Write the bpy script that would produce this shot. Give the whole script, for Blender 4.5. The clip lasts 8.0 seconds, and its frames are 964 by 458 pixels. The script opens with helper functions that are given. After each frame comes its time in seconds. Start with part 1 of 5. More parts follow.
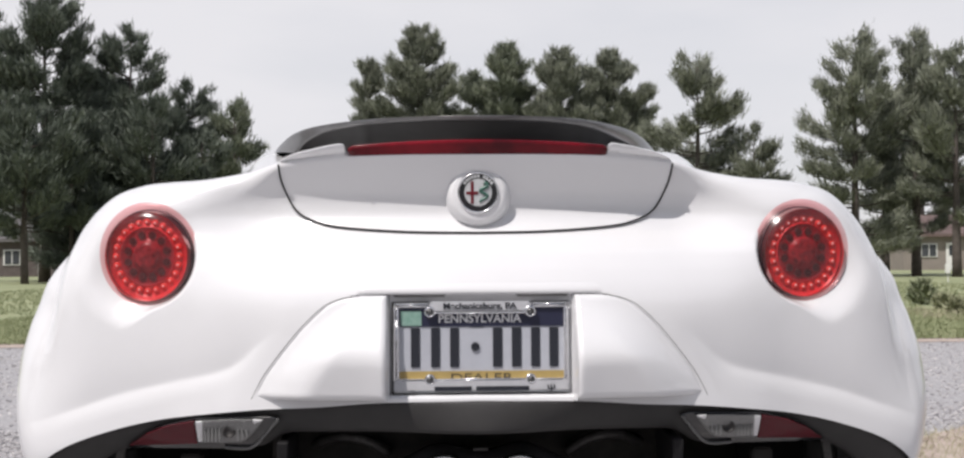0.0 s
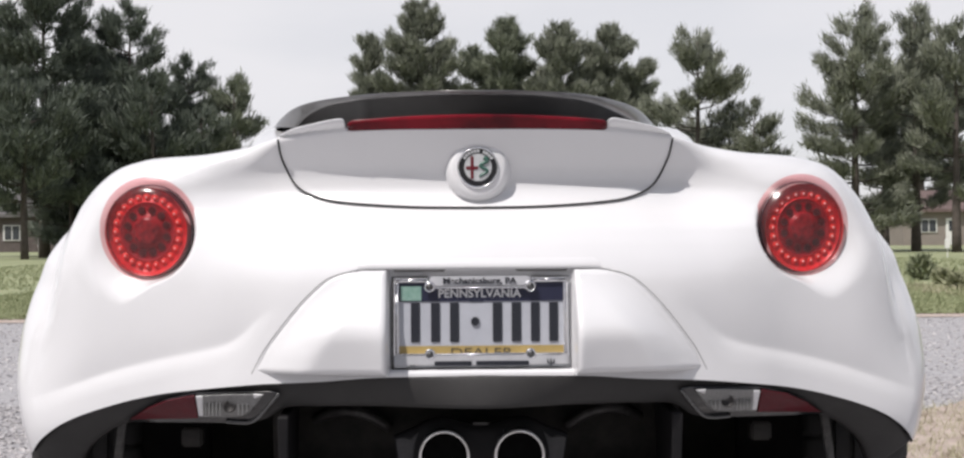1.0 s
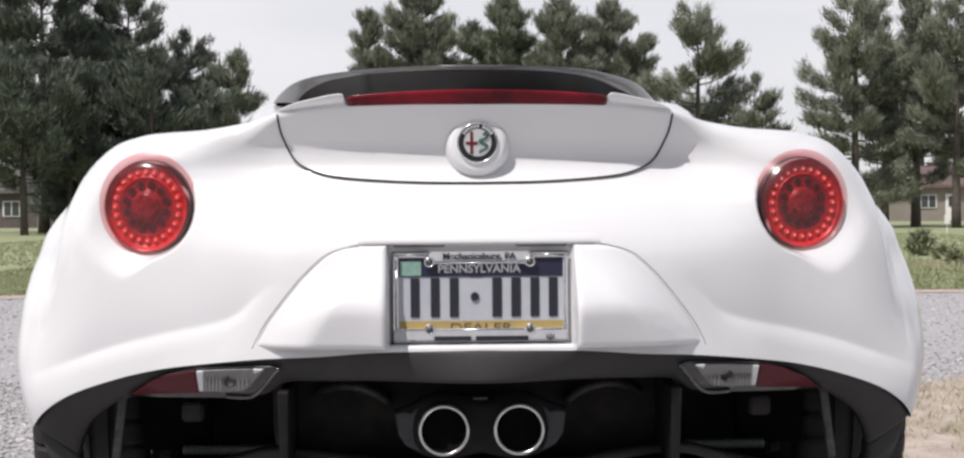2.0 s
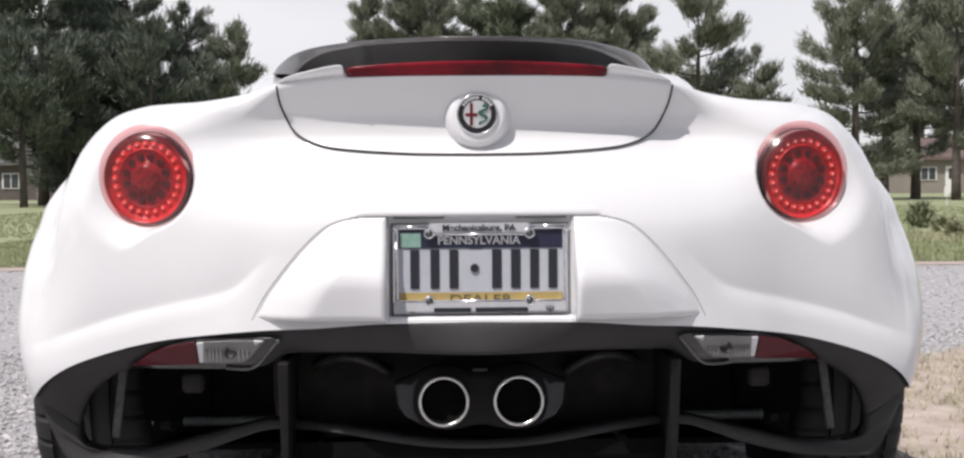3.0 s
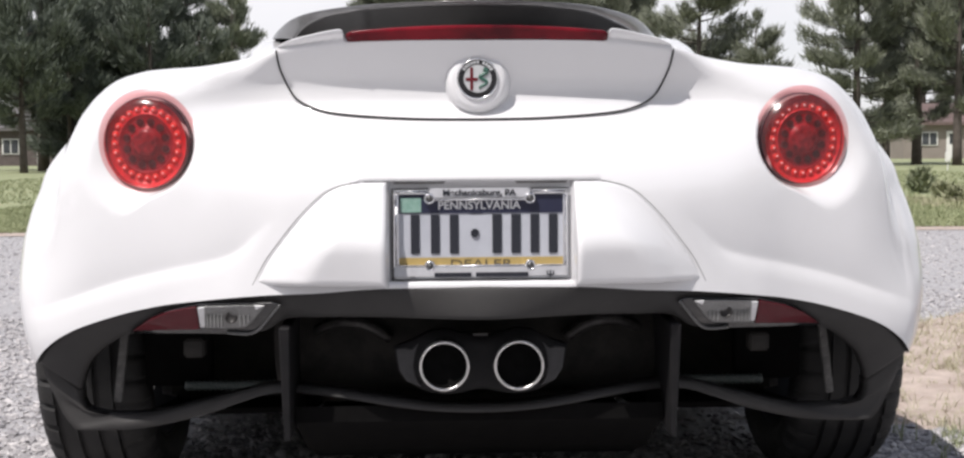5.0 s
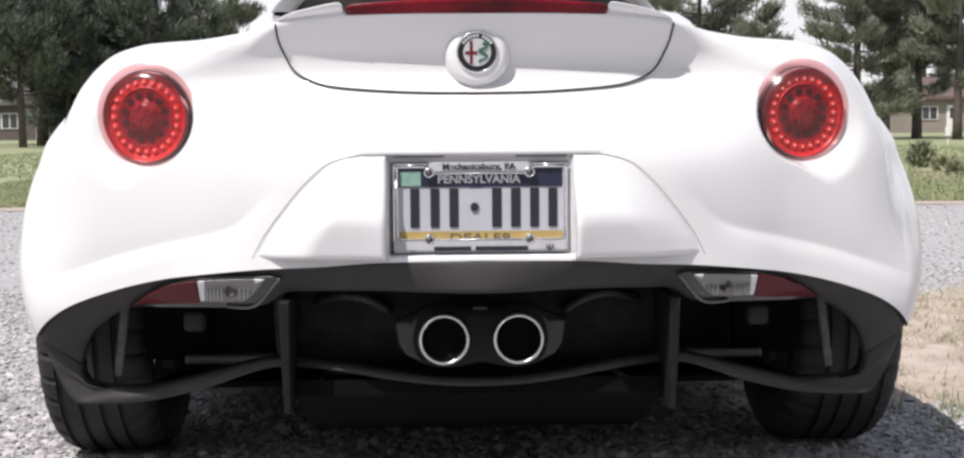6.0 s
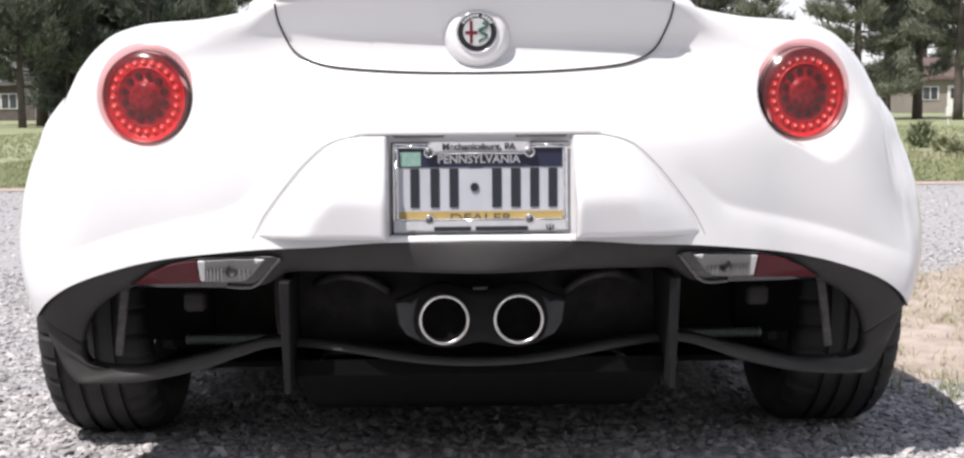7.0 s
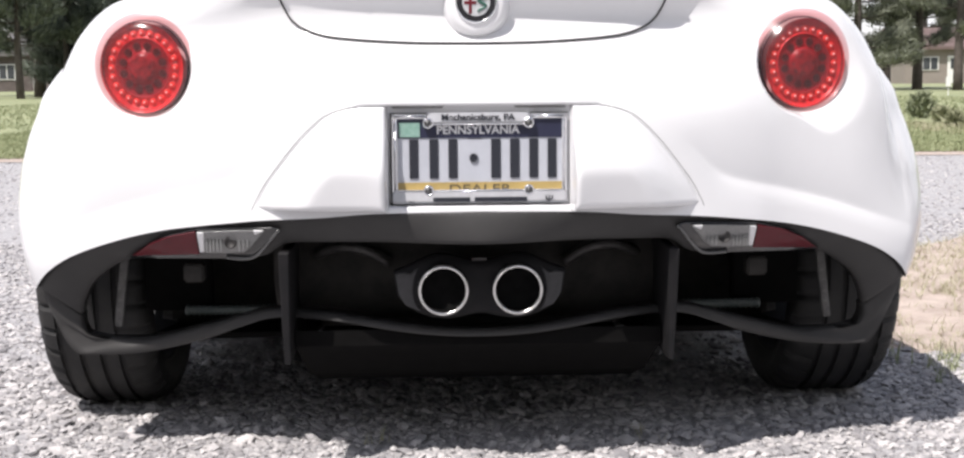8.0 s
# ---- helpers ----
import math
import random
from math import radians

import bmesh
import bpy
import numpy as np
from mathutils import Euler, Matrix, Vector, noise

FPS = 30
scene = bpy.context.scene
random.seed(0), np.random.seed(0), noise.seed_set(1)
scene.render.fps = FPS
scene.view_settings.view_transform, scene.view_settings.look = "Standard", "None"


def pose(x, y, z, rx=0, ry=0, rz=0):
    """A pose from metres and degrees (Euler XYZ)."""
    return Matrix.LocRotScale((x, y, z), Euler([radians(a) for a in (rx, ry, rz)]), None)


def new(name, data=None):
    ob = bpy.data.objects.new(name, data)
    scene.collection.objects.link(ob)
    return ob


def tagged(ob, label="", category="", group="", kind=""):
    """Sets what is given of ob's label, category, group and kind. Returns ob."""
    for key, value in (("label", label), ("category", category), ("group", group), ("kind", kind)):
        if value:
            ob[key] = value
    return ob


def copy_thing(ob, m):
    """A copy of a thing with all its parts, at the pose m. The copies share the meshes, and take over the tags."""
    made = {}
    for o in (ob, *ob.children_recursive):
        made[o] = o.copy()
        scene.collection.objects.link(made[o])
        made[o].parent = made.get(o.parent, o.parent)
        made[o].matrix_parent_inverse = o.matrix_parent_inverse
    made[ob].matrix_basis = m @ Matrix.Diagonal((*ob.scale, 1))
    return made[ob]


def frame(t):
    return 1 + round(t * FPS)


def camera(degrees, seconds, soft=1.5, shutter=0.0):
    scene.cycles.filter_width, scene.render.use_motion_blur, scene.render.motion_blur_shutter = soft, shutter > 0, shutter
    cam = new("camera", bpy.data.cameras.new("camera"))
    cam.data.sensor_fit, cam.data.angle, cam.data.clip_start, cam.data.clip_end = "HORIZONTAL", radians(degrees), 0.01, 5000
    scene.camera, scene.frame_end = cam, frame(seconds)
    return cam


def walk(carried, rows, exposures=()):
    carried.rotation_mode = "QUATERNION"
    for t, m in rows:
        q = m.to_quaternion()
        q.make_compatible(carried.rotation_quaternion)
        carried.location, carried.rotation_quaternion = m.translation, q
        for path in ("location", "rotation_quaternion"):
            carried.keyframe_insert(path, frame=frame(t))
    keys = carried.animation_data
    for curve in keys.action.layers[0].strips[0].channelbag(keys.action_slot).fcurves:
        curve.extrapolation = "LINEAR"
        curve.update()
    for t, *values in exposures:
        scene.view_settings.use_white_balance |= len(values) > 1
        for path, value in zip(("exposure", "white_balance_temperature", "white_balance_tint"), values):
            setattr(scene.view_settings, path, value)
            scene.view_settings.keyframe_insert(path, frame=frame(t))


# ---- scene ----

# camera: a tripod head tilting down behind the car
cam = camera(40.06, 8.0, soft=2.4)
EYE, TILT, ROLL = 0.75, 1.48, 0.37
ROWS = [
    (0.0, 0.0, 0.0, 0.0, 0.0),
    (0.5, -0.0003, -0.565, -0.004, 0.0),
    (1.0, -0.0008, -1.066, -0.006, -0.005),
    (1.5, -0.0013, -1.558, -0.013, -0.01),
    (3.0, -0.0028, -3.318, -0.035, -0.015),
    (3.5, -0.0032, -3.883, -0.033, -0.015),
    (4.0, -0.0034, -4.321, -0.030, -0.02),
    (4.5, -0.0035, -4.494, -0.018, -0.025),
    (6.0, -0.0048, -5.921, -0.036, -0.05),
    (6.5, -0.0052, -6.445, -0.034, -0.048),
    (7.0, -0.0054, -6.769, -0.036, -0.052),
    (7.5, -0.0055, -7.544, -0.055, -0.07),
    (8.0, -0.0056, -8.029, -0.076, -0.08),
]
EXPOSURES = [(t, e, 6500, 12) for t, e in [(0.0, -0.03), (1.5, 0.03), (3.5, 0.12), (4.5, 0.17), (6.5, 0.36), (8.0, 0.53)]]
walk(cam, [(t, pose(0, 0, EYE + z, 90 + TILT + tilt, ROLL - roll, yaw)) for t, z, tilt, yaw, roll in ROWS], EXPOSURES)

# ---- light: high sun behind the camera to its left, thin bright cloud
TO_SUN = Vector((-0.43, -0.52, 1.0)).normalized()
sun = new("sun", bpy.data.lights.new("sun", "SUN"))
sun.data.energy, sun.data.angle, sun.data.color = 4.1, radians(0.6), (1.0, 0.957, 0.91)
sun.matrix_world = TO_SUN.to_track_quat("Z", "Y").to_matrix().to_4x4()

world = bpy.data.worlds.new("sky")
scene.world = world
world.use_nodes = True
wn, wl = world.node_tree.nodes, world.node_tree.links
wn.clear()
w_out, w_bg = wn.new("ShaderNodeOutputWorld"), wn.new("ShaderNodeBackground")
w_sky, w_mix = wn.new("ShaderNodeTexSky"), wn.new("ShaderNodeMix")
w_sky.sky_type, w_sky.sun_disc = "NISHITA", False
w_sky.sun_elevation = math.asin(TO_SUN.z)
w_sky.sun_rotation = math.atan2(TO_SUN.x, TO_SUN.y)
w_mix.data_type = "RGBA"
w_tc, w_map, w_noise, w_ramp = (wn.new("ShaderNodeTexCoord"), wn.new("ShaderNodeMapping"), wn.new("ShaderNodeTexNoise"), wn.new("ShaderNodeMapRange"))
w_map.inputs["Scale"].default_value = (1.5, 1.5, 5.0)
w_noise.inputs["Scale"].default_value = 1.3
w_noise.inputs["Detail"].default_value = 6
w_ramp.inputs["From Min"].default_value, w_ramp.inputs["From Max"].default_value = 0.30, 0.62
w_ramp.inputs["To Min"].default_value, w_ramp.inputs["To Max"].default_value = 0.70, 0.97
w_mix.inputs["B"].default_value = (10.4, 10.4, 10.7, 1)
w_bg.inputs["Strength"].default_value = 0.08
wl.new(w_tc.outputs["Generated"], w_map.inputs["Vector"])
wl.new(w_map.outputs["Vector"], w_noise.inputs["Vector"])
wl.new(w_noise.outputs["Fac"], w_ramp.inputs["Value"])
wl.new(w_sky.outputs["Color"], w_mix.inputs["A"])
# haze thick towards the horizon, thinning overhead
w_sep, w_high, w_mul = wn.new("ShaderNodeSeparateXYZ"), wn.new("ShaderNodeMapRange"), wn.new("ShaderNodeMath")
w_mul.operation = "MULTIPLY"
w_high.interpolation_type = "SMOOTHSTEP"
w_high.inputs["From Min"].default_value, w_high.inputs["From Max"].default_value = 0.25, 0.90
w_high.inputs["To Min"].default_value, w_high.inputs["To Max"].default_value = 1.0, 0.12
wl.new(w_tc.outputs["Generated"], w_sep.inputs["Vector"])
wl.new(w_sep.outputs["Z"], w_high.inputs["Value"])
wl.new(w_ramp.outputs["Result"], w_mul.inputs[0])
wl.new(w_high.outputs["Result"], w_mul.inputs[1])
wl.new(w_mul.outputs["Value"], w_mix.inputs["Factor"])
wl.new(w_mix.outputs["Result"], w_bg.inputs["Color"])
wl.new(w_bg.outputs["Background"], w_out.inputs["Surface"])


# ---- materials
def mat(name, color, rough=0.5, metal=0.0, color2=None, scale=8.0, bump=0.0, bump_scale=60.0, coat=0.0, spec=0.5,
        transmission=0.0, per="", emit=0.0, detail=4, rough_var=0.0, ior=1.45, alpha=1.0, mixing=0.7):
    """A procedural surface: two-tone noise variation, bump, and variation per object or per island."""
    m = bpy.data.materials.new(name)
    m.use_nodes = True
    n, l = m.node_tree.nodes, m.node_tree.links
    b = n["Principled BSDF"]
    b.inputs["Base Color"].default_value = (*color, 1)
    b.inputs["Roughness"].default_value = rough
    b.inputs["Metallic"].default_value = metal
    b.inputs["Coat Weight"].default_value = coat
    b.inputs["Coat Roughness"].default_value = 0.04
    b.inputs["Specular IOR Level"].default_value = spec
    b.inputs["Transmission Weight"].default_value = transmission
    b.inputs["IOR"].default_value = ior
    b.inputs["Alpha"].default_value = alpha
    if emit:
        b.inputs["Emission Color"].default_value = (*color, 1)
        b.inputs["Emission Strength"].default_value = emit
    tc = n.new("ShaderNodeTexCoord")
    if color2:
        big, mix = n.new("ShaderNodeTexNoise"), n.new("ShaderNodeMix")
        big.inputs["Scale"].default_value, big.inputs["Detail"].default_value = scale, detail
        big.inputs["Roughness"].default_value = 0.65
        ramp = n.new("ShaderNodeMapRange")
        ramp.inputs["From Min"].default_value, ramp.inputs["From Max"].default_value = 0.33, 0.67
        mix.data_type = "RGBA"
        mix.inputs["A"].default_value, mix.inputs["B"].default_value = (*color, 1), (*color2, 1)
        l.new(tc.outputs["Object"], big.inputs["Vector"])
        if per:
            src = n.new("ShaderNodeNewGeometry") if per == "island" else n.new("ShaderNodeObjectInfo")
            add = n.new("ShaderNodeMath")
            add.operation = "MULTIPLY_ADD"
            l.new(src.outputs["Random Per Island" if per == "island" else "Random"], add.inputs[0])
            add.inputs[1].default_value = mixing
            sub = n.new("ShaderNodeMath")
            sub.operation = "MULTIPLY_ADD"
            l.new(big.outputs["Fac"], sub.inputs[0])
            sub.inputs[1].default_value, sub.inputs[2].default_value = 1.7 - mixing * 1.4, (1 - mixing) / 2 - (1.7 - mixing * 1.4) / 2 + 0.0
            l.new(sub.outputs[0], add.inputs[2])
            l.new(add.outputs[0], ramp.inputs["Value"])
            ramp.inputs["From Min"].default_value, ramp.inputs["From Max"].default_value = 0.1, 0.9
        else:
            l.new(big.outputs["Fac"], ramp.inputs["Value"])
        l.new(ramp.outputs["Result"], mix.inputs["Factor"])
        l.new(mix.outputs["Result"], b.inputs["Base Color"])
    if rough_var:
        rn, rr = n.new("ShaderNodeTexNoise"), n.new("ShaderNodeMapRange")
        rn.inputs["Scale"].default_value, rn.inputs["Detail"].default_value = scale * 3, 5
        rr.inputs["To Min"].default_value, rr.inputs["To Max"].default_value = rough - rough_var, rough + rough_var
        l.new(tc.outputs["Object"], rn.inputs["Vector"])
        l.new(rn.outputs["Fac"], rr.inputs["Value"])
        l.new(rr.outputs["Result"], b.inputs["Roughness"])
    if bump:
        fine, bm_ = n.new("ShaderNodeTexNoise"), n.new("ShaderNodeBump")
        fine.inputs["Scale"].default_value, fine.inputs["Detail"].default_value = bump_scale, 5
        bm_.inputs["Strength"].default_value, bm_.inputs["Distance"].default_value = bump, 0.01
        l.new(tc.outputs["Object"], fine.inputs["Vector"])
        l.new(fine.outputs["Fac"], bm_.inputs["Height"])
        l.new(bm_.outputs["Normal"], b.inputs["Normal"])
    return m


M_WHITE = mat("white_car_paint", (0.745, 0.745, 0.757), 0.32, color2=(0.725, 0.725, 0.737), scale=3, coat=0.9, rough_var=0.05)
M_GLOSSBLACK = mat("gloss_black_paint", (0.012, 0.012, 0.013), 0.18, color2=(0.018, 0.018, 0.02), scale=20, coat=0.6)
# one spoiler black in two tones: sky sheen in grey, shade in near-black
M_SPOILERLIT = mat("sky_lit_spoiler_black", (0.075, 0.074, 0.075), 0.30, color2=(0.095, 0.093, 0.095), scale=60, coat=1.0)
M_SPOILERSHADE = mat("shaded_spoiler_black", (0.014, 0.0135, 0.0135), 0.4, color2=(0.020, 0.019, 0.019), scale=20, spec=0.3)
M_MATTEBLACK = mat("matt_black", (0.010, 0.010, 0.011), 0.6, color2=(0.015, 0.014, 0.015), scale=20, spec=0.2)
M_LIP = mat("satin_black_lip", (0.041, 0.0398, 0.0395), 0.50, color2=(0.048, 0.0465, 0.046), scale=14, spec=0.25, bump=0.12, bump_scale=900, rough_var=0.06)
M_BEZEL = mat("shiny_bezel_edge", (0.05, 0.05, 0.05), 0.22, color2=(0.04, 0.04, 0.04), scale=30, coat=1.0, spec=0.8)
M_GREYPLASTIC = mat("dark_grey_plastic", (0.045, 0.045, 0.046), 0.5, color2=(0.06, 0.058, 0.06), scale=50, bump=0.2, bump_scale=700, spec=0.3)
M_DARK = mat("sooty_black_metal", (0.026, 0.025, 0.024), 0.8, color2=(0.044, 0.041, 0.038), scale=20, spec=0.1)
# near-black tone that carries the shade under the car in its colour
M_UNDERSHADE = mat("underbody_shade_black", (0.006, 0.0058, 0.0058), 0.95, color2=(0.008, 0.0077, 0.0077), scale=30, spec=0.05)
M_BORE = mat("carbon_black_bore", (0.005, 0.005, 0.005), 0.95, color2=(0.008, 0.008, 0.008), scale=30, spec=0.02)
M_GREYMETAL = mat("dull_grey_metal", (0.075, 0.071, 0.07), 0.5, 0.6, color2=(0.035, 0.033, 0.032), scale=40, bump=0.2, bump_scale=300)
M_BRACE = mat("pale_grey_metal", (0.15, 0.145, 0.14), 0.5, 0.3, color2=(0.07, 0.068, 0.066), scale=60, bump=0.2, bump_scale=300)
M_BRAID = mat("braided_steel", (0.22, 0.215, 0.21), 0.5, 0.6, color2=(0.07, 0.115, 0.11), scale=260, bump=0.4, bump_scale=500)
M_GAPDARK = mat("dark_gap_line", (0.02, 0.02, 0.022), 0.6, color2=(0.03, 0.03, 0.03), scale=30)
M_SEAMGREY = mat("seam_grey", (0.36, 0.36, 0.365), 0.6, color2=(0.33, 0.33, 0.33), scale=30)
M_RUBBER = mat("tyre_rubber", (0.011, 0.011, 0.012), 0.65, color2=(0.021, 0.020, 0.019), scale=22, bump=0.3, bump_scale=400)
M_RIM = mat("dark_alloy", (0.030, 0.030, 0.032), 0.55, 0.3, color2=(0.022, 0.022, 0.024), scale=20)
M_CHROME = mat("chrome", (0.90, 0.90, 0.91), 0.12, 1.0, color2=(0.78, 0.78, 0.80), scale=30, rough_var=0.05)
M_SATIN = mat("pale_satin_silver", (0.60, 0.60, 0.62), 0.32, 0.45, color2=(0.52, 0.52, 0.54), scale=30)
M_STEEL = mat("polished_steel", (0.78, 0.77, 0.76), 0.22, 1.0, color2=(0.60, 0.58, 0.56), scale=40, rough_var=0.06)
M_BOLT = mat("weathered_steel_bolt", (0.16, 0.16, 0.16), 0.35, 0.8, color2=(0.06, 0.06, 0.06), scale=120)
M_GLASS_DARK = mat("tinted_glass", (0.01, 0.012, 0.014), 0.04, color2=(0.013, 0.014, 0.016), scale=4, coat=0.5)
def thin_lens(name, tint, rough, sheen=0.0):
    """Thin tinted plastic: tinted clear through, glossy by Fresnel."""
    m = bpy.data.materials.new(name)
    m.use_nodes = True
    n, l = m.node_tree.nodes, m.node_tree.links
    n.clear()
    out, mix, clear, gloss, fres = (n.new("ShaderNodeOutputMaterial"), n.new("ShaderNodeMixShader"), n.new("ShaderNodeBsdfTransparent"), n.new("ShaderNodeBsdfGlossy"), n.new("ShaderNodeFresnel"))
    clear.inputs["Color"].default_value = (*tint, 1)
    gloss.inputs["Roughness"].default_value = rough
    fres.inputs["IOR"].default_value = 1.49
    l.new(fres.outputs["Fac"], mix.inputs["Fac"])
    l.new(clear.outputs["BSDF"], mix.inputs[1])
    l.new(gloss.outputs["BSDF"], mix.inputs[2])
    # pale diffuse film paints in the lens's surface reflections as a haze
    haze, film, streak = n.new("ShaderNodeMixShader"), n.new("ShaderNodeBsdfDiffuse"), n.new("ShaderNodeTexNoise")
    film.inputs["Color"].default_value = (0.80, 0.66, 0.68, 1)
    streak.inputs["Scale"].default_value = 25
    amount = n.new("ShaderNodeMapRange")
    amount.inputs["To Min"].default_value, amount.inputs["To Max"].default_value = sheen * 0.3, sheen * 1.7
    l.new(streak.outputs["Fac"], amount.inputs["Value"])
    l.new(amount.outputs["Result"], haze.inputs["Fac"])
    l.new(mix.outputs["Shader"], haze.inputs[1])
    l.new(film.outputs["BSDF"], haze.inputs[2])
    l.new(haze.outputs["Shader"], out.inputs["Surface"])
    return m


M_LENS = thin_lens("thin_red_lens", (0.98, 0.55, 0.56), 0.20, 0.022)
M_HOUSING = mat("dark_wine_housing", (0.040, 0.014, 0.020), 0.3, color2=(0.028, 0.010, 0.014), scale=40, coat=0.4)
M_REDHUB = mat("dark_red_hub", (0.36, 0.028, 0.04), 0.3, color2=(0.08, 0.007, 0.012), scale=80, detail=6, spec=0.3)
M_REDREFL = mat("red_reflector", (0.115, 0.006, 0.014), 0.30, color2=(0.080, 0.005, 0.010), scale=90, bump=0.3, bump_scale=900, coat=0.2, spec=0.3)
M_REDDEEP = mat("deep_red_plastic", (0.72, 0.042, 0.05), 0.35, color2=(0.42, 0.022, 0.03), scale=40, spec=0.3, detail=6)
M_REDMID = mat("wine_red_plastic", (0.34, 0.020, 0.032), 0.35, color2=(0.20, 0.012, 0.02), scale=40, spec=0.3, detail=6)
M_LED = mat("red_led_cell", (0.86, 0.075, 0.055), 0.25, color2=(0.74, 0.055, 0.05), scale=40, coat=1.0)
M_LEDCHIP = mat("led_chip", (1.0, 0.95, 0.92), 0.08, coat=1.0)
M_REDBLACK = mat("red_black_plastic", (0.055, 0.008, 0.010), 0.4, color2=(0.07, 0.006, 0.008), scale=60)
M_BRAKE = mat("dark_red_brake_lens", (0.215, 0.007, 0.016), 0.20, color2=(0.07, 0.004, 0.008), scale=9, spec=0.3)
M_LAMPSILVER = mat("lamp_reflector", (0.25, 0.25, 0.245), 0.25, 0.3, color2=(0.17, 0.17, 0.17), scale=300, bump=0.25, bump_scale=700, coat=0.5)
M_PLATE = mat("plate_silver_white", (0.46, 0.475, 0.52), 0.35, color2=(0.42, 0.435, 0.48), scale=25, spec=0.6)
M_NAVY = mat("plate_navy", (0.018, 0.020, 0.045), 0.35, color2=(0.022, 0.024, 0.05), scale=30)
M_YELLOW = mat("plate_gold", (0.40, 0.29, 0.105), 0.35, color2=(0.35, 0.26, 0.10), scale=30)
M_INK = mat("plate_ink", (0.02, 0.022, 0.03), 0.4)
M_INKSOFT = mat("plate_faded_ink", (0.08, 0.065, 0.04), 0.4)
M_TEXTWHITE = mat("plate_text_white", (0.75, 0.75, 0.76), 0.4)
M_STICKER = mat("green_sticker", (0.17, 0.31, 0.255), 0.4, color2=(0.27, 0.40, 0.35), scale=80)
M_BADGE_WHITE = mat("badge_white_enamel", (0.52, 0.53, 0.54), 0.3, color2=(0.44, 0.45, 0.46), scale=60, coat=1.0)
M_BADGE_BLACK = mat("badge_black_enamel", (0.012, 0.012, 0.014), 0.45)
M_BADGE_RED = mat("badge_red_enamel", (0.13, 0.012, 0.020), 0.3)
M_BADGE_GREEN = mat("badge_green_enamel", (0.05, 0.13, 0.10), 0.3)

M_GRAVELBED = mat("gravel_bed", (0.25, 0.245, 0.25), 0.95, color2=(0.48, 0.47, 0.48), scale=26, bump=1.0, bump_scale=45, detail=8)
M_STONE = mat("gravel_stone", (0.205, 0.20, 0.21), 0.85, color2=(0.62, 0.595, 0.59), scale=9, per="island", bump=0.4, bump_scale=90)
M_LAWN = mat("lawn", (0.19, 0.225, 0.115), 0.9, color2=(0.33, 0.34, 0.20), scale=0.9, bump=0.8, bump_scale=18, detail=8)
M_GRASS = mat("grass_blades", (0.195, 0.232, 0.115), 0.7, color2=(0.33, 0.342, 0.20), scale=0.8, per="island")
M_STRAW = mat("dry_grass_blades", (0.48, 0.43, 0.33), 0.8, color2=(0.30, 0.30, 0.17), scale=2.5, per="island")
M_DIRT = mat("dry_straw_dirt", (0.36, 0.290, 0.250), 0.95, color2=(0.54, 0.455, 0.40), scale=7, bump=1.0, bump_scale=60, detail=9)
M_NEEDLE = mat("pine_needles", (0.075, 0.088, 0.066), 0.6, color2=(0.27, 0.285, 0.215), scale=1.3, per="island", mixing=0.45)
# darker copy of the pine needles, the left stand's shade in its colour
M_NEEDLE_SHADED = mat("shaded_pine_needles", (0.042, 0.056, 0.043), 0.6, color2=(0.145, 0.168, 0.130), scale=1.0, per="island", mixing=0.45)
M_NEEDLE_PALE = mat("pale_pine_needles", (0.085, 0.105, 0.070), 0.6, color2=(0.22, 0.24, 0.17), scale=1.1, per="island", mixing=0.35)
M_SHRUB = mat("shrub_leaves", (0.13, 0.155, 0.09), 0.7, color2=(0.28, 0.30, 0.19), scale=2, per="island")
M_WEED = mat("pale_weed_leaves", (0.19, 0.205, 0.12), 0.7, color2=(0.34, 0.34, 0.22), scale=2, per="island")
M_BARK = mat("pine_bark", (0.055, 0.045, 0.040), 0.9, color2=(0.10, 0.085, 0.075), scale=4, bump=0.8, bump_scale=12)
M_ROOF = mat("brown_shingles", (0.115, 0.082, 0.076), 0.9, color2=(0.155, 0.113, 0.104), scale=3, bump=0.5, bump_scale=12)
M_SIDING = mat("beige_siding", (0.25, 0.22, 0.195), 0.8, color2=(0.22, 0.19, 0.17), scale=1.0)
M_BRICKFAR = mat("grey_brown_brick", (0.085, 0.070, 0.066), 0.9, color2=(0.12, 0.10, 0.095), scale=3)
M_ROOFGREY = mat("grey_shingles", (0.10, 0.095, 0.095), 0.9, color2=(0.14, 0.13, 0.13), scale=3)
# tan siding made paler, with the sun on that wall in its colour
M_TANSIDING = mat("sunlit_tan_siding", (0.46, 0.36, 0.28), 0.8, color2=(0.40, 0.31, 0.24), scale=1.0)
M_TRIM = mat("white_trim", (0.72, 0.72, 0.70), 0.6, color2=(0.66, 0.66, 0.64), scale=2)
M_PANE = mat("window_pane", (0.03, 0.035, 0.04), 0.08, color2=(0.05, 0.055, 0.06), scale=1)


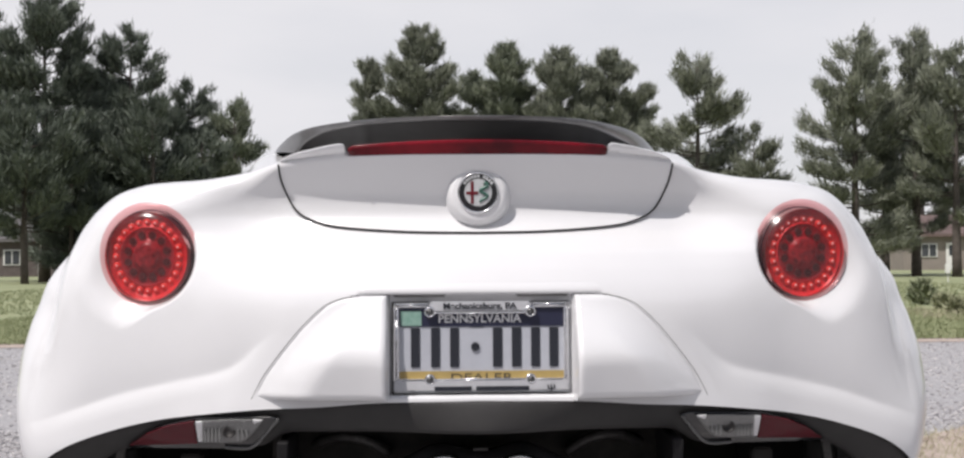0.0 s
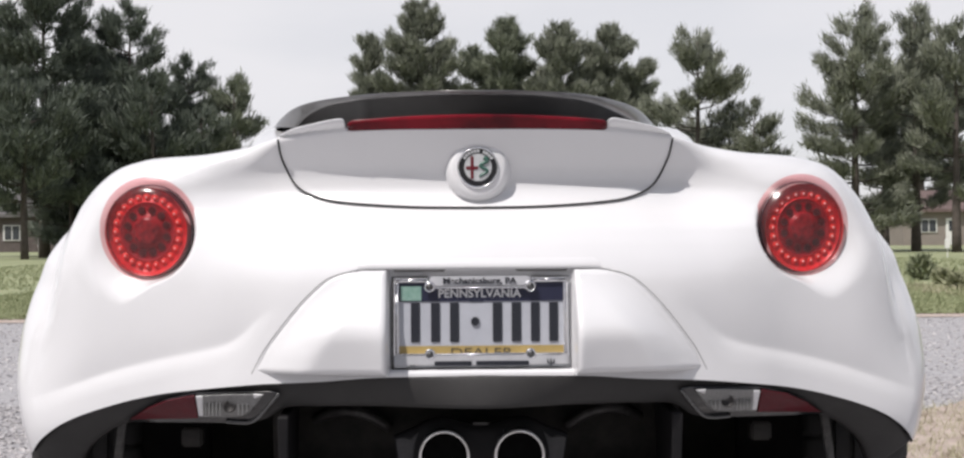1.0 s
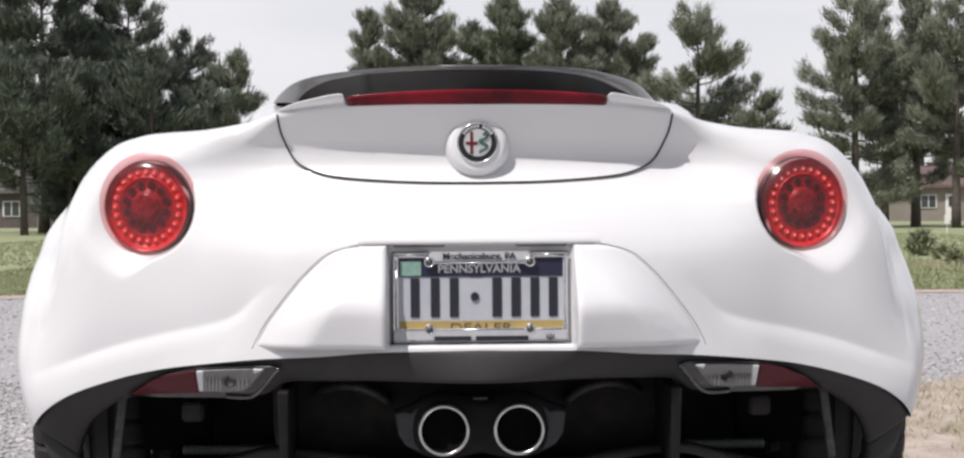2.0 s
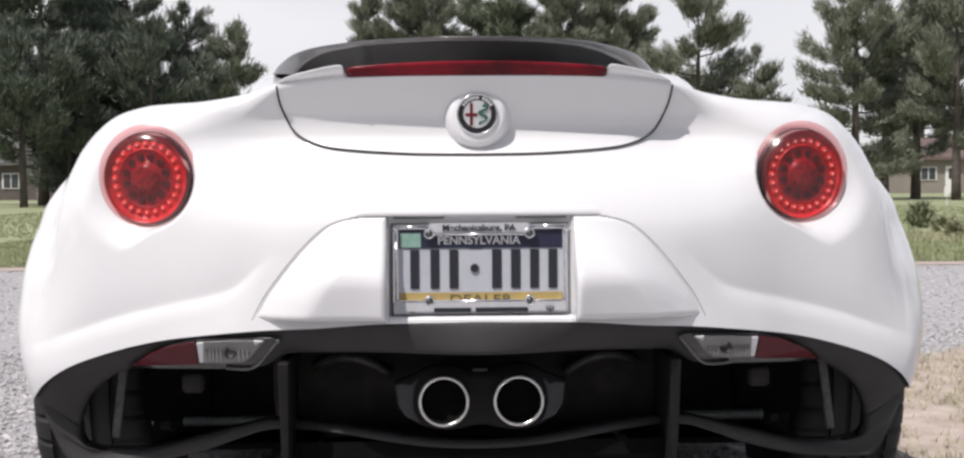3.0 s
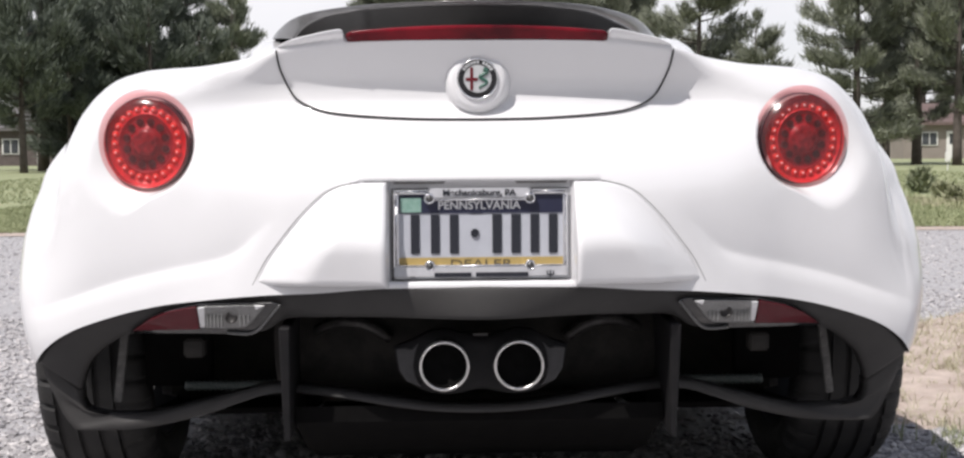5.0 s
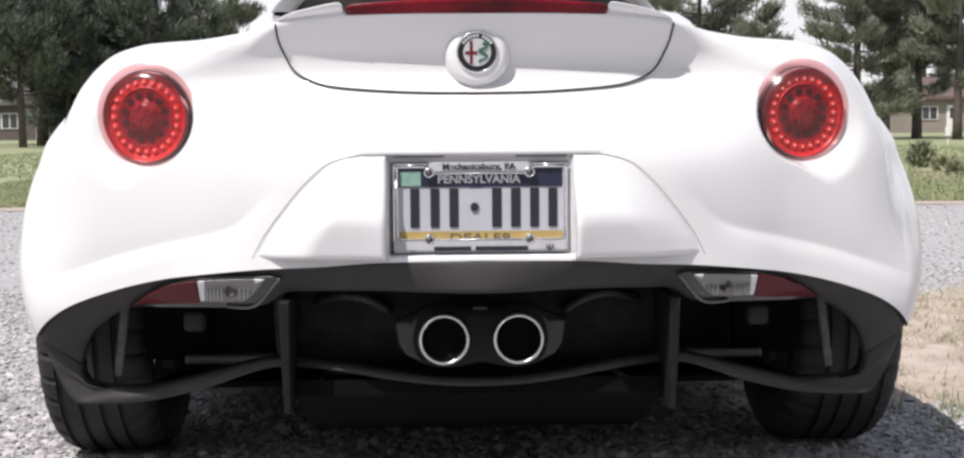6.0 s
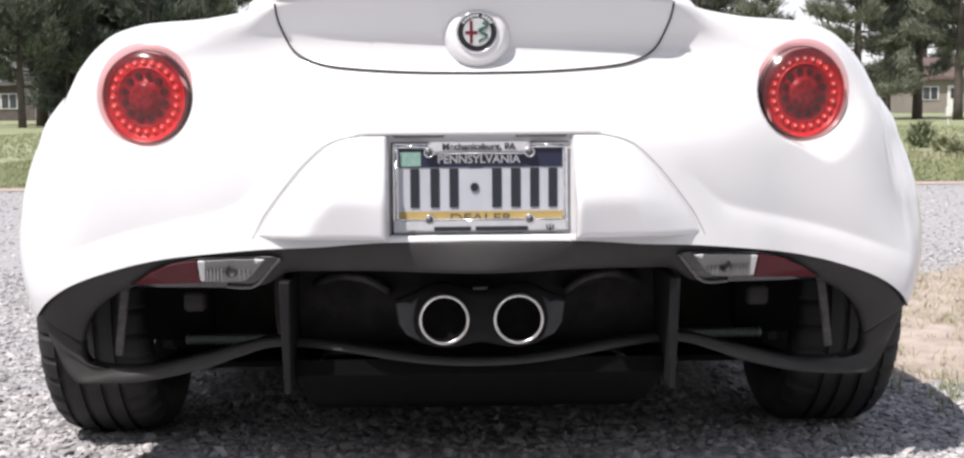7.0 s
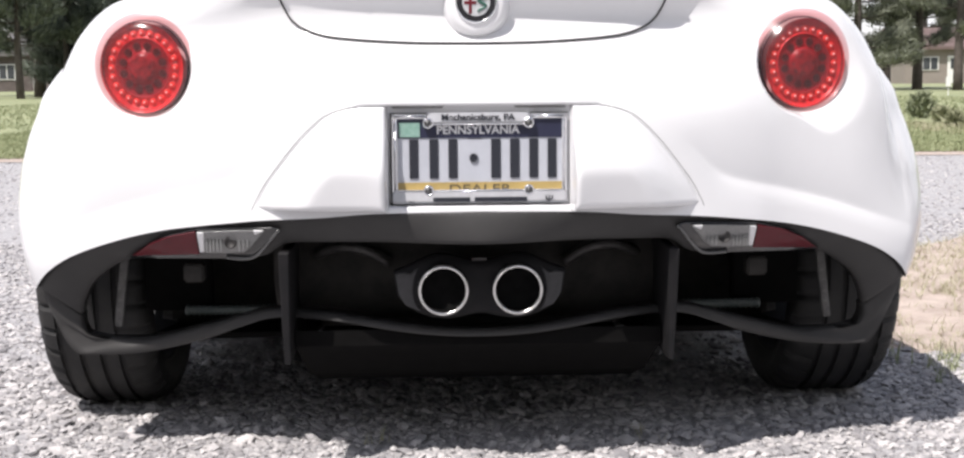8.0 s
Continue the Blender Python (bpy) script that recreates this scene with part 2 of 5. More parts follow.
# ---- mesh helpers
def link(name, verts, faces, material, parent=None, label="", smooth=True):
    me = bpy.data.meshes.new(name)
    me.from_pydata([tuple(map(float, v)) for v in verts], [], [tuple(map(int, q)) for q in faces])
    me.materials.append(material)
    if smooth:
        me.polygons.foreach_set("use_smooth", [True] * len(me.polygons))
    me.update()
    ob = new(name, me)
    if parent is not None:
        ob.parent = parent
    if label:
        ob["label"] = label
    return ob


def part(name, bm, material, parent=None, label="", smooth=True, sharp=35):
    bmesh.ops.recalc_face_normals(bm, faces=bm.faces[:])
    me = bpy.data.meshes.new(name)
    bm.to_mesh(me)
    bm.free()
    me.materials.append(material)
    if smooth:
        me.polygons.foreach_set("use_smooth", [True] * len(me.polygons))
        me.set_sharp_from_angle(angle=radians(sharp))
    ob = new(name, me)
    if parent is not None:
        ob.parent = parent
    if label:
        ob["label"] = label
    return ob


def empty(name, m=None):
    ob = new(name)
    if m is not None:
        ob.matrix_world = m
    return ob


def box(bm, x0, x1, y0, y1, z0, z1, bevel=0.0, m=None, segs=2):
    q = bmesh.new()
    bmesh.ops.create_cube(q, size=1)
    for v in q.verts:
        v.co = Vector((x0 + (v.co.x + 0.5) * (x1 - x0), y0 + (v.co.y + 0.5) * (y1 - y0), z0 + (v.co.z + 0.5) * (z1 - z0)))
    if bevel:
        bmesh.ops.bevel(q, geom=q.edges[:], offset=bevel, segments=segs, affect="EDGES")
    if m is not None:
        q.transform(m)
    me = bpy.data.meshes.new("t")
    q.to_mesh(me)
    bm.from_mesh(me)
    bpy.data.meshes.remove(me)
    q.free()
    return bm


def spline(pts, n):
    """n points along a smooth curve through pts, evenly by length."""
    p = np.array(pts, float)
    q = np.vstack([2 * p[0] - p[1], p, 2 * p[-1] - p[-2]])
    out = []
    for i in range(len(p) - 1):
        a, b, c, d = q[i:i + 4]
        t = np.linspace(0, 1, 24, endpoint=False)[:, None]
        out.append(0.5 * (2 * b + (c - a) * t + (2 * a - 5 * b + 4 * c - d) * t ** 2 + (3 * b - a - 3 * c + d) * t ** 3))
    out = np.vstack(out + [p[-1:]])
    s = np.r_[0, np.cumsum(np.linalg.norm(np.diff(out, axis=0), axis=1))]
    u = np.linspace(0, s[-1], n)
    return np.stack([np.interp(u, s, out[:, k]) for k in range(out.shape[1])], 1)


def grid_faces(nu, nv, wrap=False):
    return [(i * nv + j, ((i + 1) % nu) * nv + j, ((i + 1) % nu) * nv + j + 1, i * nv + j + 1)
            for i in range(nu if wrap else nu - 1) for j in range(nv - 1)]


def lathe(profile, segs, axis="y"):
    """Verts and faces of profile rows (radius, along) turned about an axis."""
    a = np.linspace(0, 2 * np.pi, segs, endpoint=False)
    v = []
    for t in a:
        for r, h in profile:
            if axis == "y":
                v.append((r * math.cos(t), h, r * math.sin(t)))
            elif axis == "x":
                v.append((h, r * math.cos(t), r * math.sin(t)))
            else:
                v.append((r * math.cos(t), r * math.sin(t), h))
    return v, grid_faces(segs, len(profile), True)


def tube(pts, radius, segs=8):
    """Verts and faces of a round bar along a line; radius is a number or one for each point."""
    p = np.array(pts, float)
    rad = np.broadcast_to(np.array(radius, float), (len(p),))
    v, f = [], []
    t = np.gradient(p, axis=0)
    for i in range(len(p)):
        d = Vector(t[i]).normalized()
        a = d.cross(Vector((0.31, 0.17, 0.93))).normalized()
        b = d.cross(a)
        for k in range(segs):
            w = 2 * math.pi * k / segs
            v.append(Vector(p[i]) + float(rad[i]) * (a * math.cos(w) + b * math.sin(w)))
    for i in range(len(p) - 1):
        for k in range(segs):
            f.append((i * segs + k, i * segs + (k + 1) % segs, (i + 1) * segs + (k + 1) % segs, (i + 1) * segs + k))
    f.append(tuple(range(segs))[::-1])
    f.append(tuple(range((len(p) - 1) * segs, len(p) * segs)))
    return v, f


def ribbon(a, b, n, thick, m=6, bulge=0.004):
    """A solid band between the lines a and b (x, y, z), bulging to the rear, with its thickness ahead."""
    A, B = spline(a, n), spline(b, n)
    v = []
    for i in range(n):
        for j in range(m + 1):
            s = j / m
            q = A[i] * (1 - s) + B[i] * s
            q[1] -= bulge * math.sin(math.pi * s) ** 0.6 if 0 < s < 1 else 0
            v.append(q)
        for j in range(m + 1):
            s = 1 - j / m
            q = A[i] * (1 - s) + B[i] * s
            q[1] += thick
            v.append(q)
    w = 2 * m + 2
    f = [(i * w + k, i * w + (k + 1) % w, (i + 1) * w + (k + 1) % w, (i + 1) * w + k) for i in range(n - 1) for k in range(w)]
    f.append(tuple(range(w))[::-1])
    f.append(tuple(range((n - 1) * w, n * w)))
    return v, f


def flip(pts):
    return [(-p[0], *p[1:]) for p in pts]


def disc(bm, r, y0, y1, segs=32, m=None):
    c = bmesh.ops.create_cone(bm, cap_ends=True, segments=segs, radius1=r, radius2=r, depth=abs(y1 - y0),
                              matrix=Matrix.Translation((0, (y0 + y1) / 2, 0)) @ pose(0, 0, 0, 90))
    if m is not None:
        bmesh.ops.transform(bm, matrix=m, verts=c["verts"])
    return bm


# ---- the car: x to its right, y ahead, z up, the plate's plane at y 0
CAR = pose(-0.0033, 2.39, 0, 0, 0, 2.0)
car = tagged(empty("sports_car", CAR), "white two-seat sports car with black rear diffuser on gravel", "car")

TOP = [(0, 0.966), (0.12, 0.964), (0.25, 0.955), (0.32, 0.948), (0.378, 0.940), (0.445, 0.925), (0.52, 0.9135), (0.595, 0.910), (0.645, 0.906),
       (0.699, 0.891), (0.741, 0.863), (0.771, 0.832), (0.793, 0.802), (0.815, 0.779), (0.841, 0.752), (0.867, 0.719), (0.884, 0.679), (0.901, 0.638),
       (0.911, 0.585), (0.911, 0.518), (0.902, 0.450), (0.888, 0.382), (0.872, 0.334)]
BOTTOM = [(0, 0.506), (0.18, 0.503), (0.29, 0.495), (0.4, 0.489), (0.51, 0.477), (0.5991, 0.4634), (0.6831, 0.4431), (0.7691, 0.4134),
       (0.826, 0.3796), (0.872, 0.334)]
NS, NV = 230, 150
top_line = spline(TOP, NS)
bottom_line = spline(BOTTOM, NS)
LAMP = Vector((0.623, 0.120, 0.7665))
LAMP_TURN = 11


def ss(a, b, x):
    t = np.clip((x - a) / (b - a), 0, 1)
    return t * t * (3 - 2 * t)


PROFILE = spline([(0.30, 0.0), (0.50, 0.0), (0.60, 0.0), (0.66, 0.003), (0.70, 0.013), (0.735, 0.031), (0.760, 0.049), (0.770, 0.058), (0.778, 0.069), (0.79, 0.087), (0.81, 0.112), (0.835, 0.129), (0.856, 0.133), (0.878, 0.129),
                  (0.90, 0.117), (0.93, 0.098), (0.95, 0.0855), (0.965, 0.076), (1.0, 0.057)], 200)


def plan(x):
    """How far the tail's plan curves ahead at x, with square shoulders."""
    ax = np.abs(np.asarray(x, float))
    return 0.42 * ax ** 2.4 - 0.09 * ss(0.55, 0.95, ax)


def panel_edge(z):
    return np.interp(z, EDGE[:, 1], EDGE[:, 0])


def base_rear(x, z):
    """The rear without the hollow behind the panels, away from the lamps and the outline."""
    ax = np.abs(np.asarray(x, float))
    return -0.04 + plan(ax) + np.interp(z, PROFILE[:, 0], PROFILE[:, 1]) * (1 - 0.78 * ss(0.36, 0.64, ax))


LEDGE = spline([(0.30, 0.66), (0.36, 0.635), (0.40, 0.608), (0.43, 0.580), (0.46, 0.562), (0.51, 0.548), (0.58, 0.533), (0.68, 0.508), (0.78, 0.475), (0.95, 0.42)], 80)
EDGE = spline([(0.412, 0.508), (0.402, 0.528), (0.383, 0.560), (0.329, 0.628), (0.286, 0.670), (0.258, 0.685), (0.225, 0.6925)], 60)


def rear(x, z):
    """How far ahead of the plate's plane the painted rear lies at (x, z)."""
    x, z = np.asarray(x, float), np.asarray(z, float)
    ax = np.abs(x)
    y = base_rear(ax, z)
    side = ss(0.36, 0.56, ax)
    # a ledge sweeps out from the panel's edge to the wheel flare, hollow above it
    d = z - np.interp(ax, LEDGE[:, 0], LEDGE[:, 1])
    fall = np.where(d > 0, np.exp(-(np.sqrt(d * d + 2.5e-5) - 0.005) / 0.055), np.exp(-(np.sqrt(d * d + 2.5e-5) - 0.005) / 0.020))
    y = y + ss(0.35, 0.46, ax) * 0.010 * fall * ss(0.93, 0.72, ax)
    y = y - side * 0.0042 * np.exp(-((z - 0.490 + 0.24 * (ax - 0.42)) / 0.030) ** 2) * ss(0.95, 0.80, ax)
    # turned under below the ledge
    under_z = np.interp(ax, LEDGE[:, 0], LEDGE[:, 1]) - 0.030 - z
    y = y + ss(0.42, 0.60, ax) * 0.17 * 0.5 * (under_z + np.sqrt(under_z * under_z + 1e-4))
    # rounding towards the outline
    pts = np.stack([ax, z], -1).reshape(-1, 2)
    d = np.full(len(pts), 9.0)
    for k in range(0, len(pts), 4000):
        q = pts[k:k + 4000]
        d[k:k + 4000] = np.sqrt(((q[:, None] - top_line[None]) ** 2).sum(2)).min(1)
    d = d.reshape(ax.shape)
    R = 0.012 + 0.038 * ss(0.36, 0.46, ax) + 0.05 * ss(0.45, 0.62, z) * ss(0.45, 0.7, ax)
    u = np.clip(1 - d / R, 0, 1)
    y = y + R * (1 - np.sqrt(np.clip(1 - u * u, 0, 1)))
    # the flare over the wheel stands behind a soft edge
    q = np.clip((ax + 0.10 * (z - 0.75) - 0.70) / 0.12, 0, 1)
    y = y + (0.022 * q * q + 0.040 * ss(0.782, 0.820, ax + 0.12 * (z - 0.75)) * ss(0.55, 0.68, z)) * ss(0.42, 0.58, z)
    # sunk behind the raised panels and the plate pocket
    y = y + 0.080 * ss(-0.006, -0.030, ax - panel_edge(z)) * ss(0.702, 0.686, z) * ss(0.512, 0.530, z)
    # seat of the round lamp
    rr = np.sqrt(((ax - LAMP.x) / 0.97) ** 2 + ((z - LAMP.z) / 0.97) ** 2)
    flat = LAMP.y + 0.004 + math.tan(radians(LAMP_TURN)) * (ax - LAMP.x) + 0.02 * (z - LAMP.z)
    out = ss(-0.03, 0.06, ax - LAMP.x)
    k = ss(0.0, 1.0, (0.103 + 0.052 * out - rr) / (0.010 + 0.074 * out))
    return y * (1 - k) + flat * k


# painted rear shell
vs = np.linspace(0, 1, NV)
half = bottom_line[:, None, :] * (1 - vs[None, :, None]) + top_line[:, None, :] * vs[None, :, None]
full = np.concatenate([half[:0:-1] * np.array([-1, 1]), half], 0)
yy = rear(full[..., 0], full[..., 1])
shell = np.stack([full[..., 0], yy, full[..., 1]], -1)
rear_shell = link("rear_bumper_shell", shell.reshape(-1, 3), grid_faces(shell.shape[0], NV), M_WHITE, car, "glossy white painted rear body")

# how far a raised panel stands proud, creased where it turns under
CREASE = spline([(0.15, 0.548), (0.185, 0.574), (0.22, 0.586), (0.27, 0.586), (0.32, 0.570), (0.37, 0.535), (0.42, 0.49)], 60)


def panel_lift(x, z, e):
    d = float(np.interp(x, CREASE[:, 0], CREASE[:, 1])) - z
    turn = 0.5 * (d + math.sqrt(d * d + 5e-4))
    return 0.002 + 0.054 * float(ss(0.698, 0.570, z)) * float(ss(0.0, 0.11, e - x)) - 0.29 * turn * float(ss(0.0, 0.08, e - x))


# raised panels either side of the plate, with rolled edges
for sx in (-1, 1):
    us, ws = 0.5 - 0.5 * np.cos(np.linspace(0, np.pi, 46)), 0.5 - 0.5 * np.cos(np.linspace(0, np.pi, 46))
    pv = []
    for w in ws:
        z = 0.509 + (0.6935 - 0.509) * w
        e = float(panel_edge(z))
        for u in us:
            x = 0.167 + (e - 0.167) * u
            d = min(x - 0.167, (e - x) * 0.8, z - 0.509, 0.6945 - z)
            roll = 0.012 * (1 - math.sqrt(max(0.0, 1 - max(0.0, 1 - d / 0.012) ** 2)))
            lift = panel_lift(x, z, e)
            pv.append((sx * x, float(base_rear(x, z)) - lift + roll, z))
    link("plate_side_panel", pv, grid_faces(46, 46), M_WHITE, car, "raised white panel beside the plate")
    sm = EDGE[::2]
    v, f = tube(np.stack([sx * (sm[:, 0] + 0.001), base_rear(sm[:, 0], sm[:, 1]) + 0.0006, sm[:, 1]], -1), 0.0011, 6)
    link("panel_seam", v, f, M_SEAMGREY, car, "fine shadowed seam")
    # inner wall of the pocket
    wv = []
    for z in np.linspace(0.507, 0.6945, 12):
        yb = float(base_rear(0.168, z)) - panel_lift(0.168, z, float(panel_edge(z)))
        wv += [(sx * 0.1675, yb + 0.006, z), (sx * 0.1655, yb + 0.013, z), (sx * 0.1625, -0.008, z), (sx * 0.1595, -0.004, z)]
    link("pocket_wall", wv, grid_faces(12, 4), M_WHITE, car)
bm = bmesh.new()
box(bm, -0.165, 0.165, -0.011, 0.022, 0.505, 0.70, 0.002)
part("pocket_back", bm, M_WHITE, car, "white plate pocket")
bm = bmesh.new()
box(bm, -0.168, 0.168, -0.034, 0.020, 0.5055, 0.5155, 0.004)
part("pocket_sill", bm, M_WHITE, car, "white sill under the plate")
bx = np.linspace(-0.238, 0.238, 61)
bv = []
for x in bx:
    z0 = 0.6945 - 0.004 * float(ss(0.20, 0.238, abs(x)))
    for k, (dz, dy) in enumerate([(0.001, 0.030), (0.0, 0.004), (0.002, 0.0005), (0.006, -0.0012), (0.012, -0.0012), (0.020, 0.0), (0.028, 0.003)]):
        bv.append((x, float(base_rear(x, z0 + dz)) + dy + 0.004 * float(ss(0.205, 0.238, abs(x))), z0 + dz))
link("pocket_brow", bv, grid_faces(61, 7), M_WHITE, car, "white edge over the plate")

# sides, deck and nose: the outline carried forward
ring0 = shell[:, -1, :]
STATIONS = [0.53, 0.57, 0.62, 0.68, 0.74, 0.80, 0.86, 0.92, 0.98, 1.05, 1.3, 1.7, 2.1, 2.45, 2.72, 2.76, 2.82, 2.88, 2.95, 3.02, 3.09, 3.16,
            3.23, 3.30, 3.36, 3.42, 3.50, 3.65, 3.80, 3.90, 3.94]
rings = [ring0]
arc = np.linspace(-1, 1, len(ring0))
for y in STATIONS:
    arch = 0.12
    for axle in (0.71, 3.09):
        if abs(y - axle) < 0.345:
            arch = max(arch, 0.323 + math.sqrt(0.345 ** 2 - (y - axle) ** 2))
    wide = np.interp(y, [0.4, 0.7, 1.2, 1.8, 2.5, 3.1, 3.6, 3.85, 3.94], [0.955, 0.95, 0.90, 0.88, 0.90, 0.915, 0.82, 0.62, 0.45])
    high = np.interp(y, [0.4, 0.7, 1.2, 2.0, 2.5, 3.1, 3.6, 3.85, 3.94], [0.985, 0.95, 0.88, 0.84, 0.83, 0.78, 0.66, 0.56, 0.48])
    shoulder = np.interp(y, [0.4, 0.7, 1.2, 2.0, 2.5, 3.1, 3.6, 3.85, 3.94], [0.905, 0.90, 0.82, 0.78, 0.80, 0.79, 0.66, 0.54, 0.46])
    arch = min(arch, shoulder - 0.06)
    key = [(0, high), (0.30 * wide, high - 0.01), (0.48 * wide, (high + shoulder) / 2), (0.72 * wide, shoulder), (0.86 * wide, shoulder - 0.03),
           (0.95 * wide, shoulder - 0.12 * (shoulder - arch)), (wide, shoulder - 0.5 * (shoulder - arch)), (0.985 * wide, arch + 0.1 * (shoulder - arch)), (0.975 * wide, arch)]
    h = spline(key, NS)
    tail = top_line.copy()
    tail[:, 0] *= 1 - 0.03 * (y - 0.4)
    low_z = np.where(tail[:, 1] < 0.72, arch + (tail[:, 1] - 0.32) / 0.40 * (0.72 - arch), tail[:, 1])
    tail[:, 1] = np.maximum(tail[:, 1], low_z) if arch > 0.3 else low_z
    k = float(ss(1.0, 1.7, y))
    h = tail * (1 - k) + h * k
    row = np.concatenate([h[:0:-1] * np.array([-1, 1]), h], 0)
    rings.append(np.stack([row[:, 0], np.full(len(row), y), row[:, 1]], -1))
thin = [np.asarray(r)[::3] if len(r) % 3 == 1 else np.asarray(r)[np.linspace(0, len(r) - 1, 154).round().astype(int)] for r in rings]
sides = np.stack(thin, 0)
link("body_side", sides.reshape(-1, 3), grid_faces(sides.shape[0], sides.shape[1]), M_WHITE, car, "white painted body sides and bonnet")

# cabin with dark glass and black roof
cab = []
for y, w, z0, z1 in [(0.40, 0.30, 0.93, 0.99), (0.6, 0.38, 0.90, 1.045), (0.9, 0.46, 0.86, 1.09), (1.25, 0.52, 0.84, 1.125), (1.6, 0.53, 0.82, 1.13), (1.85, 0.54, 0.80, 1.09), (2.2, 0.58, 0.79, 0.96), (2.5, 0.60, 0.78, 0.82)]:
    a = np.linspace(0, np.pi, 25)
    cab.append(np.stack([w * np.sign(np.cos(a)) * np.abs(np.cos(a)) ** 0.55 * (1 + 0.18 * (1 - np.sin(a))), np.full(25, y), z0 + (z1 - z0) * np.sin(a) ** 0.6], -1))
cab = np.stack(cab, 0)
link("cabin_glass", cab.reshape(-1, 3), grid_faces(8, 25), M_GLASS_DARK, car, "dark tinted cabin glass")
roof = cab[2:6, 6:19].copy()
roof[..., 2] += 0.006
link("roof", roof.reshape(-1, 3), grid_faces(4, 13), M_GLOSSBLACK, car, "gloss black roof panel")

# underside and dark works behind the diffuser
bm = bmesh.new()
box(bm, -0.67, 0.67, 0.53, 0.70, 0.192, 0.56, 0.02)
part("engine_bulkhead", bm, M_DARK, car, "sooty black wall behind the muffler")
# low near-black tray stands in for the shade under the tail
ramp = [(0.085, 0.240), (0.14, 0.212), (0.22, 0.160), (0.34, 0.118), (0.44, 0.106), (0.60, 0.106), (3.40, 0.110)]
bm = bmesh.new()
under_v = []
for y, z in ramp:
    w = 0.348 - 0.02 * min(1.0, max(0.0, (y - 0.12) / 0.2)) + 0.05 * min(1.0, max(0.0, (y - 0.44) / 0.3))
    under_v.append([bm.verts.new((sx * w, y, z + dz)) for sx, dz in ((-1, 0), (1, 0), (1, 0.03), (-1, 0.03))])
for a, b in zip(under_v, under_v[1:]):
    for k in range(4):
        bm.faces.new((a[k], a[(k + 1) % 4], b[(k + 1) % 4], b[k]))
bm.faces.new(under_v[0])
bm.faces.new(under_v[-1][::-1])
part("undertray", bm, M_UNDERSHADE, car, "near-black ramped undertray standing in for shade")
# floor, liners, trays and blocks added to keep stray light out below
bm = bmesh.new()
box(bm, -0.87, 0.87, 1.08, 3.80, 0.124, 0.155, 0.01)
part("floor_pan", bm, M_UNDERSHADE, car, "near-black floor pan added to block light")
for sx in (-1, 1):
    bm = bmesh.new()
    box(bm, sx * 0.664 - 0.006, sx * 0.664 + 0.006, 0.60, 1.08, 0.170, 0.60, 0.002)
    part("wheel_liner", bm, M_UNDERSHADE, car, "near-black wheel liner added to block light")
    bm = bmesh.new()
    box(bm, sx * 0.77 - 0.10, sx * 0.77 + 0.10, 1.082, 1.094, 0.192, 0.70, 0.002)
    part("wheel_well_wall", bm, M_UNDERSHADE, car, "near-black wall added to block light in the wheel well")
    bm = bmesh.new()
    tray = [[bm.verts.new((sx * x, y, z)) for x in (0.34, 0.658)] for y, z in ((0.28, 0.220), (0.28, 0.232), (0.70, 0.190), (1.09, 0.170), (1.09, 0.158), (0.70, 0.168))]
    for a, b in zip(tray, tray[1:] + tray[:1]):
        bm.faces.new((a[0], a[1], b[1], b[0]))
    part("side_tray", bm, M_UNDERSHADE, car, "near-black side tray added to block light")
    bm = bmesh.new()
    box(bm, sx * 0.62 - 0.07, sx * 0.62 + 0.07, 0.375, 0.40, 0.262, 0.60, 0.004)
    part("light_block", bm, M_UNDERSHADE, car)
bm = bmesh.new()
box(bm, -0.86, 0.86, 0.30, 0.34, 0.46, 0.60, 0.005)
part("inner_bumper_beam", bm, M_DARK, car)
v, f = lathe([(0.0, -0.40), (0.09, -0.40), (0.115, -0.37), (0.115, 0.37), (0.09, 0.40), (0.0, 0.40)], 28, "x")
muffler = link("muffler", v, f, M_DARK, car)
muffler.location = (0, 0.30, 0.37)

# trunk lid
LID = [(0, 0.807), (0.12, 0.809), (0.235, 0.817), (0.295, 0.828), (0.339, 0.851), (0.364, 0.897), (0.371, 0.937)]
LID_TOP = [(0, 0.950), (0.12, 0.950), (0.21, 0.949), (0.238, 0.949), (0.243, 0.956), (0.247, 0.9690), (0.270, 0.9680), (0.305, 0.9615), (0.337, 0.955), (0.360, 0.947), (0.371, 0.940)]
LID_SHIFT = -0.003
# the lid's edge is notched for the brake light
a, b = spline(LID, 90), spline(LID_TOP, 90)
vs = np.linspace(0, 1, 40)
half = a[:, None] * (1 - vs[None, :, None]) + b[:, None] * vs[None, :, None]
full = np.concatenate([half[:0:-1] * np.array([-1, 1]), half], 0)
full[..., 0] += LID_SHIFT
lid_y = rear(full[..., 0], full[..., 1]) - 0.003
verts = np.stack([full[..., 0], lid_y, full[..., 1]], -1).reshape(-1, 3)
lid = link("trunk_lid", verts, grid_faces(full.shape[0], 40), M_WHITE, car, "white trunk lid with a badge boss")
# the lid's lip rolls over and runs ahead under the spoiler
edge_row = np.stack([full[:, -1, 0], lid_y[:, -1], full[:, -1, 1]], -1)
